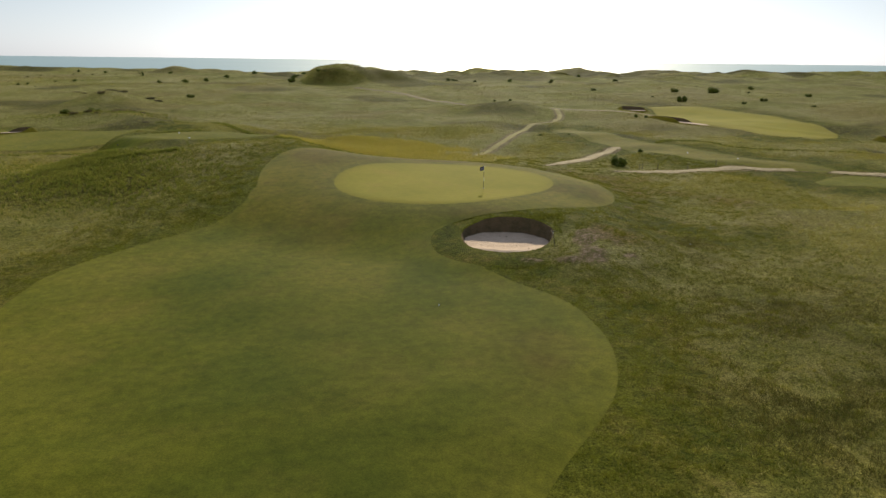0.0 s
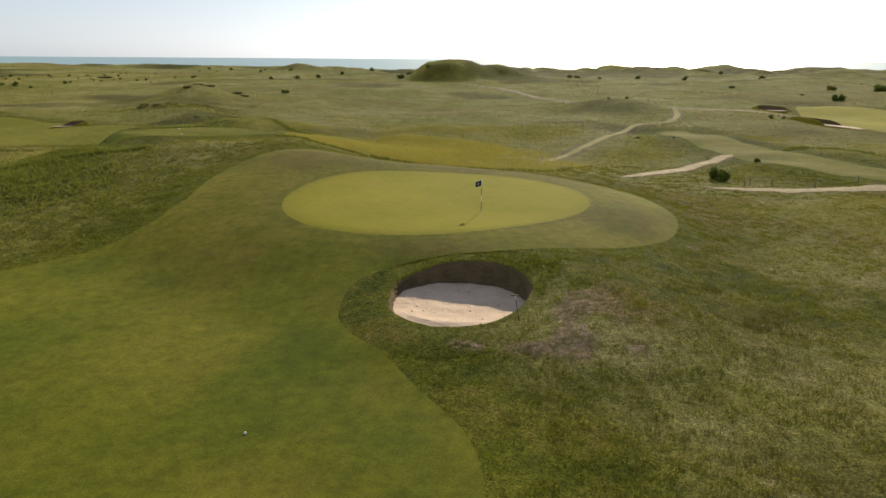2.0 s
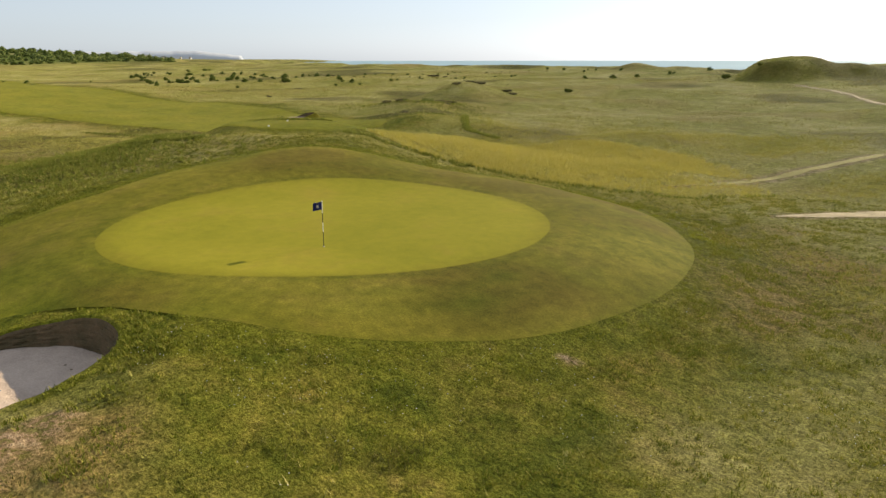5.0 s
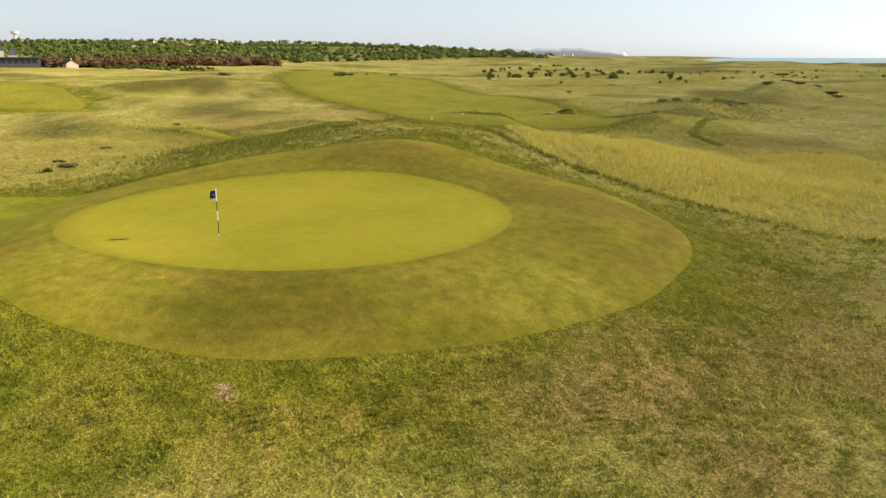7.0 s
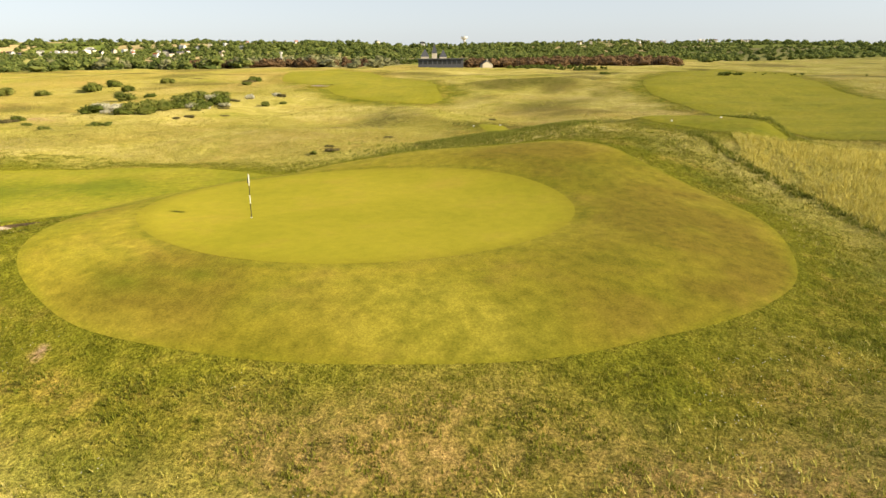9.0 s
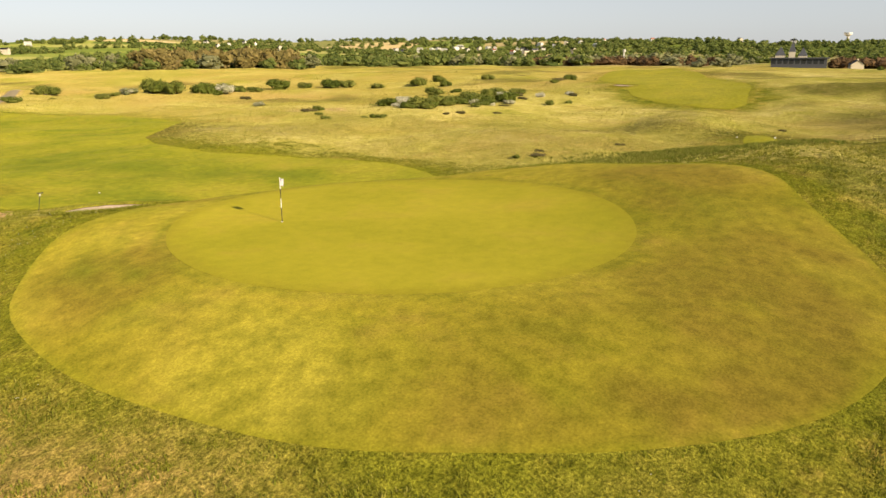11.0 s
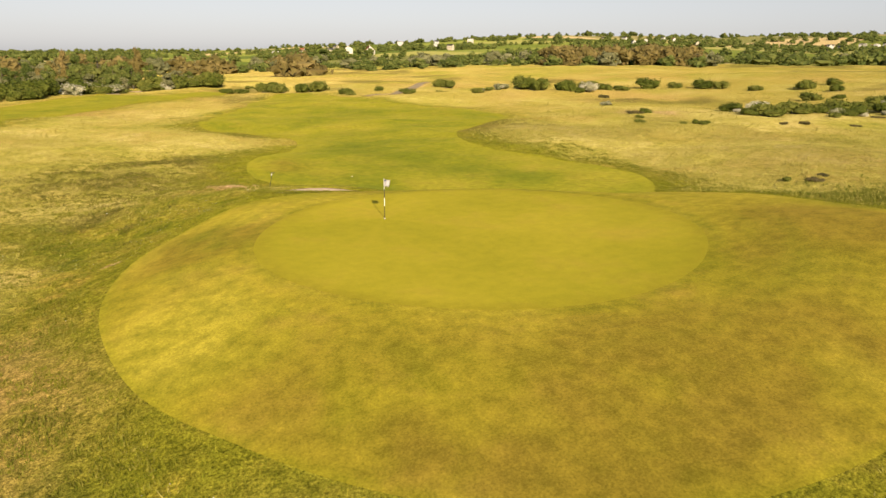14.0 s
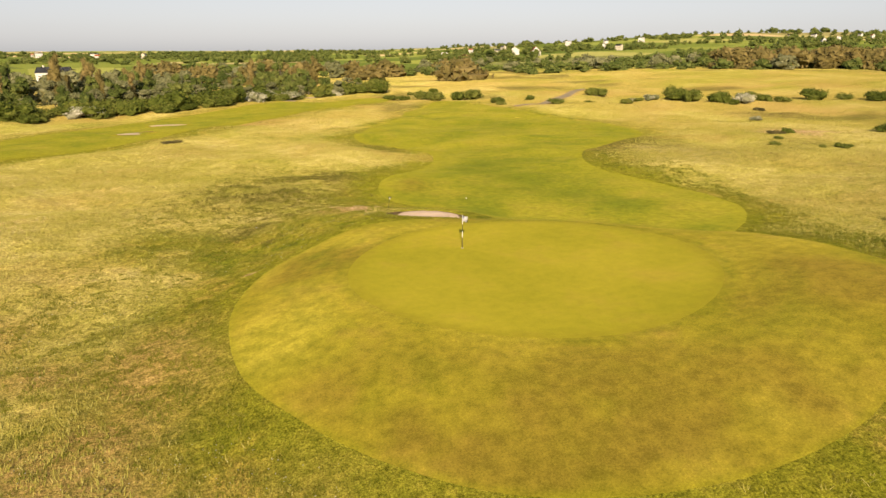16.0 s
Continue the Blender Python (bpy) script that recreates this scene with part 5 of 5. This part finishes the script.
# water tower on the ridge
wt = thing("water_tower", "white concrete water tower on the town ridge", "water tower")
bm = bmesh.new()
tube(bm, (0, 0, -9), (0, 0, 21), 2.6, 2.2, 20)
part("shaft", bm, concrete, wt)
bm = bmesh.new()
tube(bm, (0, 0, 20.5), (0, 0, 25), 2.4, 6.8, 24)
tube(bm, (0, 0, 25), (0, 0, 30), 6.8, 7.4, 24)
part("tank", bm, white_paint, wt)
tx, ty = 32 - 1150 * math.sin(radians(101.4)), 17 + 1150 * math.cos(radians(101.4))
wt.matrix_basis = pose(tx, ty, float(height(tx, ty)) - 2) @ Matrix.Diagonal((0.7, 0.7, 0.52, 1))

# mast behind the plain
mast = thing("lattice_mast", "pale lattice mast with a wide head", "mast")
bm = bmesh.new()
for a in range(4):
    x, y = 1.1 * math.cos(a * math.pi / 2), 1.1 * math.sin(a * math.pi / 2)
    tube(bm, (x, y, -1), (x * 0.6, y * 0.6, 15), 0.22, 0.18, 6)
part("legs", bm, white_paint, mast)
for k in range(7):
    bm = bmesh.new()
    s = 1.0 - 0.055 * k
    for a in range(4):
        p, q = a * math.pi / 2, (a + 1) * math.pi / 2
        tube(bm, (s * math.cos(p), s * math.sin(p), 2 * k), (s * math.cos(q), s * math.sin(q), 2 * k + 2), 0.10, 0.10, 5)
    part("brace", bm, white_paint, mast)
bm = bmesh.new()
tube(bm, (0, 0, 14.5), (0, 0, 17.5), 1.7, 1.9, 12)
part("head", bm, concrete, mast)
mx, my = 32 - 560 * math.sin(radians(115.2)), 17 + 560 * math.cos(radians(115.2))
mast.matrix_basis = pose(mx, my, float(height(mx, my))) @ Matrix.Diagonal((0.6, 0.6, 0.62, 1))

# headland across the bay
rows = 60
hb = np.linspace(56.8, 70, rows)
hd = 4200.0
top = 26 + 22 * smooth(56.8, 60.5, hb) + 5 * fbm(hb * 30, hb * 0, 20, 97, 3)
top[0] = -4
vs = []
for k, (depth, zf) in enumerate(((0, 0.0), (12, 0.55), (60, 1.0), (500, 0.9))):
    a = np.radians(hb)
    r = hd + depth * 1.0
    vs.append(np.stack([-r * np.sin(a), r * np.cos(a), -8 + (top + 8) * zf], 1))
v = np.concatenate(vs)
i = np.arange(4 * rows).reshape(4, rows)
# pale blue-grey: the haze of distance is put into the rock's colour
cliff_m = plain("hazed_cliff", (0.60, 0.62, 0.66), 1.0, 0.0)
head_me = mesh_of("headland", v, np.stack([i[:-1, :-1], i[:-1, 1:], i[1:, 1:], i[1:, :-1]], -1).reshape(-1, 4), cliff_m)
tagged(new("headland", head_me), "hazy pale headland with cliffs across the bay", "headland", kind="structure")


# ================= small things =================
def marker(x, y, mat, label, h=0.14):
    bm = bmesh.new()
    bmesh.ops.create_uvsphere(bm, u_segments=12, v_segments=8, radius=h)
    for vv in bm.verts:
        vv.co.z = max(vv.co.z, -0.5 * h)
    ob = tagged(part("tee_marker", bm, mat), label, "tee marker", "tee markers")
    ob.matrix_world = pose(x, y, ground_z(x, y) + 0.5 * h + 0.04)


for x, y in [(-36, 22.3), (-39, 26.8), (-75, 1), (-70, -2), (33, 44.5), (38.5, 38.5)]:
    marker(x, y, white_paint, "white tee marker on mown turf", 0.10)
for x, y in [(-45, 22), (-70, 44)]:
    marker(x, y, black_paint, "dark blue tee marker on mown turf", 0.11)
bm = bmesh.new()
bmesh.ops.create_icosphere(bm, subdivisions=2, radius=0.05)
ball = tagged(part("golf_ball", bm, white_paint), "white golf ball lying on the fairway", "golf ball")
ball.matrix_world = pose(-3.5, -27.2, float(height(-3.5, -27.2)) + 0.06)
bm = bmesh.new()
bmesh.ops.create_icosphere(bm, subdivisions=2, radius=0.05)
for vv in bm.verts:
    vv.co *= 0.75 + 0.5 * random.random()
    vv.co.z *= 0.6
stone = tagged(part("pale_stone", bm, white_cloth), "pale rumpled scrap lying in rough grass", "litter")
stone.matrix_world = pose(15.4, -13.9, ground_z(15.4, -13.9) + 0.06)


def post(x, y, h=0.8):
    bm = bmesh.new()
    tube(bm, (0, 0, -0.1), (0.02, 0.01, h), 0.05, 0.045, 8)
    ob = tagged(part("fence_post", bm, old_wood), "weathered wooden post beside the sandy path", "fence post", "posts along the path")
    ob.matrix_world = pose(x, y, ground_z(x, y))


for x, y in [(21.8, 28.8), (24.6, 30.0), (22.5, 29.9), (28.5, 29.6), (33, 31.8)]:
    post(x, y)

# ================= grass =================
def blades(name, xy, z, per, h0, h1, w, lean, mat, label, seed, spread=0.35):
    """Tufts of bent blades standing on the ground: one mesh."""
    rng = np.random.default_rng(seed)
    n = len(xy)
    m = n * per
    cx = np.repeat(xy[:, 0], per) + rng.normal(size=m) * spread * h0
    cy = np.repeat(xy[:, 1], per) + rng.normal(size=m) * spread * h0
    cz = np.repeat(z, per)
    tall = np.repeat(rng.uniform(h0, h1, n), per) * rng.uniform(0.6, 1.1, m)
    a = rng.uniform(0, 2 * math.pi, m)
    b = a + math.pi / 2 + rng.normal(size=m) * 0.4
    ww = w * rng.uniform(0.6, 1.4, m)
    ln = lean * tall * rng.uniform(0.2, 1.0, m)
    p0 = np.stack([cx - ww * np.cos(a), cy - ww * np.sin(a), cz - 0.03], 1)
    p1 = np.stack([cx + ww * np.cos(a), cy + ww * np.sin(a), cz - 0.03], 1)
    p2 = np.stack([cx + ln * np.cos(b), cy + ln * np.sin(b), cz + tall], 1)
    v = np.stack([p0, p1, p2], 1).reshape(-1, 3)
    me = mesh_of(name, v, np.arange(3 * m).reshape(-1, 3), mat, False)
    return tagged(new(name, me), label, "grass", kind="stuff")


def scatter(seed, x0, x1, y0, y1, n):
    rng = np.random.default_rng(seed)
    return np.stack([rng.uniform(x0, x1, n), rng.uniform(y0, y1, n)], 1), rng


HAY = curve_of([(-25.5, 24), (-22.5, 24.2), (-19.5, 26.2), (-15.8, 28.8), (-11, 31.2), (-4, 33.5), (3, 36), (6, 44), (-4, 58), (-20, 62), (-30, 50), (-27, 36)], True)


def hay_gap(xy):
    return signed(xy[:, 0], xy[:, 1], HAY)


# short semi-rough round the green
xy, rng = scatter(301, -34, 36, -52, 44, 420000)
gap = mown_gap(xy)
bd = np.hypot(xy[:, 0] - BUNKER_C[0], xy[:, 1] - BUNKER_C[1]) - bunker_r(np.arctan2(xy[:, 1] - BUNKER_C[1], xy[:, 0] - BUNKER_C[0]))
dens = (gap > 0.05) * (bd > 0.0) * np.clip(1.15 - np.maximum(gap, 0) / 26, 0, 1) * (hay_gap(xy) > 0)
lump = vnoise(xy[:, 0], xy[:, 1], 0.62, 309) + 0.6 * vnoise(xy[:, 0], xy[:, 1], 0.3, 310)
dens *= smooth(-0.35, 0.45, lump) * np.clip(0.75 + 0.7 * fbm(xy[:, 0], xy[:, 1], 3.5, 303, 3), 0.12, 1) * (1 - 0.97 * bare(xy[:, 0], xy[:, 1]))
sel = rng.random(len(xy)) < dens
semi_xy = xy[sel]
z = height(semi_xy[:, 0], semi_xy[:, 1]) + relief(semi_xy[:, 0], semi_xy[:, 1], gap[sel]) + np.where(bd[sel] < 2.4, 0.04, 0.0)
rim = gap[sel] < 1.3 + 1.2 * vnoise(semi_xy[:, 0], semi_xy[:, 1], 3, 307)
blades("semi_rough", semi_xy[~rim], z[~rim], 4, 0.06, 0.16, 0.024, 1.2, semi_blades, "short tufted semi-rough grass with dry patches", 305, 0.9)
blades("edge_grass", semi_xy[rim], z[rim], 4, 0.04, 0.09, 0.022, 1.2, green_blades, "dark green uncut grass along the mown edge", 306, 2.0)

# taller tawny rough beyond it
xy, rng = scatter(311, -80, 62, -90, 85, 380000)
gap = mown_gap(xy)
e_in = smooth(0, 9, 20 + 9 * smooth(2, -10, xy[:, 1]) - np.hypot(xy[:, 0] - 6, xy[:, 1] - 2)) * (xy[:, 0] > -12)
e_in = np.maximum(e_in, smooth(13, 9, np.hypot(xy[:, 0] - 8, xy[:, 1] + 22)))
dens = smooth(95, 72, np.hypot(xy[:, 0], xy[:, 1])) * smooth(1.5, 8, gap + 2.5 * vnoise(xy[:, 0], xy[:, 1], 5, 313)) * (1 - 0.93 * e_in) * (1 - np.clip(hump(xy[:, 0], xy[:, 1], -28, 4, 9, 16, 0.9), 0, 0.8)) * np.clip(0.6 + 0.8 * fbm(xy[:, 0], xy[:, 1], 7, 315, 3), 0.10, 1)
sel = rng.random(len(xy)) < dens * 0.85
tall_xy = xy[sel]
blades("rough_grass", tall_xy, height(tall_xy[:, 0], tall_xy[:, 1]) + relief(tall_xy[:, 0], tall_xy[:, 1], gap[sel]), 6, 0.10, 0.26, 0.020, 1.3, tall_blades, "tawny knee-high rough grass over the links", 317, 0.9)

# hay meadow behind the green
xy, rng = scatter(321, -37, 7, 26, 63, 52000)
hg = hay_gap(xy)
sel = (hg < -0.1) & (rng.random(len(xy)) < np.clip(0.8 + 0.6 * fbm(xy[:, 0], xy[:, 1], 4, 323, 2), 0.25, 1) * (1 - 0.85 * smooth(-12, 0, xy[:, 0] + 3 * fbm(xy[:, 0], xy[:, 1], 6, 327, 2))))
hay_xy = xy[sel]
blades("hay_meadow", hay_xy, height(hay_xy[:, 0], hay_xy[:, 1]) + relief(hay_xy[:, 0], hay_xy[:, 1], mown_gap(hay_xy)), 6, 0.26, 0.50, 0.018, 0.9, hay_blades, "tall pale hay grass with a clear mown edge", 325)

# dark sedge and marram on the mounds and ledges, and the hay edge's shadow drawn in tufts
spots = []
rng = np.random.default_rng(331)
for cx0, cy0, rx, ry, n in ((-44, 11, 3.2, 1.9, 1900), (-42, 5, 5, 4, 2600), (-36, 3, 5, 5, 1500), (-77, 86, 9, 4, 900), (-80, 93, 6, 3, 500), (-52, 226, 9, 6, 900), (-57, 14, 4, 6, 600)):
    spots.append(np.stack([rng.normal(cx0, rx, n), rng.normal(cy0, ry, n)], 1))
# HAY run: thin shadow line of the meadow edge, drawn as dark tufts
for line, n in ((HAY[:56], 520), (curve_of([(-46, 8.5), (-41, 10.5), (-37, 12.6), (-34.5, 13.8)]), 1100), (curve_of([(-58, 66), (-50, 68), (-44, 62), (-38, 56), (-33, 56)]), 900), (curve_of([(-28, 30), (-33, 31.5), (-40, 30), (-44, 27)]), 280), (curve_of([(-60, 34), (-66, 33), (-74, 29), (-90, 26)]), 500),
                # the run by (-74, 55.5) stands in for a bunker's dark slit
                (curve_of([(-46, 31), (-52, 33), (-60, 31)]), 300), (curve_of([(-79, 53), (-74, 55.5), (-69, 55)]), 400), (curve_of([(30, 55), (36, 60), (46, 50), (60, 44)]), 500), (curve_of([(13, 37.6), (18, 45), (22, 51)]), 350)):
    i = rng.uniform(0, len(line) - 1.01, n)
    a = np.floor(i).astype(int)
    p = line[a] + (line[a + 1] - line[a]) * (i - a)[:, None]
    spots.append(p + rng.normal(size=p.shape) * 0.28)
spots = np.concatenate(spots)
gap = mown_gap(spots)
bd = np.hypot(spots[:, 0] - BUNKER_C[0], spots[:, 1] - BUNKER_C[1]) - bunker_r(np.arctan2(spots[:, 1] - BUNKER_C[1], spots[:, 0] - BUNKER_C[0]))
keep = (gap > 0.4) & (bd > 0.5)
spots, gap = spots[keep], gap[keep]
blades("sedge", spots, height(spots[:, 0], spots[:, 1]) + relief(spots[:, 0], spots[:, 1], gap), 7, 0.16, 0.36, 0.036, 0.8, dark_blades, "dark green sedge tufts on banks and ledges, and the hay's drawn shadow line", 333)

# longer, darker grass in the hollows beside the bunker
long_blades = blade_mat("long_grass_blades", (0.085, 0.090, 0.018), (0.140, 0.132, 0.028), (0.230, 0.190, 0.050), 0.2)
rng = np.random.default_rng(335)
spots = np.concatenate([np.stack([rng.normal(cx0, rx, n), rng.normal(cy0, ry, n)], 1) for cx0, cy0, rx, ry, n in ((14.8, -12.5, 1.6, 3.2, 1100), (17, -30, 4.5, 6, 3200), (12.8, -41, 2.6, 2.6, 1500))])
gap = mown_gap(spots)
keep = (gap > 0.6) & (fbm(spots[:, 0], spots[:, 1], 2.2, 337, 2) > -0.15)
spots, gap = spots[keep], gap[keep]
blades("long_grass", spots, height(spots[:, 0], spots[:, 1]) + relief(spots[:, 0], spots[:, 1], gap), 9, 0.10, 0.24, 0.014, 1.5, long_blades, "long dark grass in hollows beside the bunker", 339, 1.2)

# sparse big tufts over the wider links
xy, rng = scatter(341, -220, 120, -210, 250, 170000)
gap = mown_gap(xy)
dd = np.hypot(xy[:, 0], xy[:, 1])
dens = (gap > 1.0) * smooth(50, 85, dd) * np.clip(0.5 + 0.9 * fbm(xy[:, 0], xy[:, 1], 14, 343, 3), 0.06, 1)
sel = rng.random(len(xy)) < dens
far_xy = xy[sel]
blades("links_grass", far_xy, height(far_xy[:, 0], far_xy[:, 1]) + relief(far_xy[:, 0], far_xy[:, 1], gap[sel]), 7, 0.12, 0.26, 0.032, 1.6, tall_blades, "clumps of dry grass over the wide links", 345)

# daisies in the semi-rough
xy, rng = scatter(351, 4, 27, -14, 36, 3200)
gap = mown_gap(xy)
sel = (gap > 0.6) & (gap < 12) & (fbm(xy[:, 0], xy[:, 1], 4, 353, 2) > 0.15)
fl_xy = xy[sel]
fz = height(fl_xy[:, 0], fl_xy[:, 1]) + relief(fl_xy[:, 0], fl_xy[:, 1], gap[sel]) + 0.10
s = 0.013
quad = np.array([(-s, -s, 0), (s, -s, 0.004), (s, s, 0), (-s, s, 0.004)])
v = (np.column_stack([fl_xy, fz])[:, None] + quad[None]).reshape(-1, 3)
tagged(new("daisies", mesh_of("daisies", v, np.arange(len(v)).reshape(-1, 4), white_paint, False)), "tiny white daisies scattered in short grass", "flowers", kind="stuff")
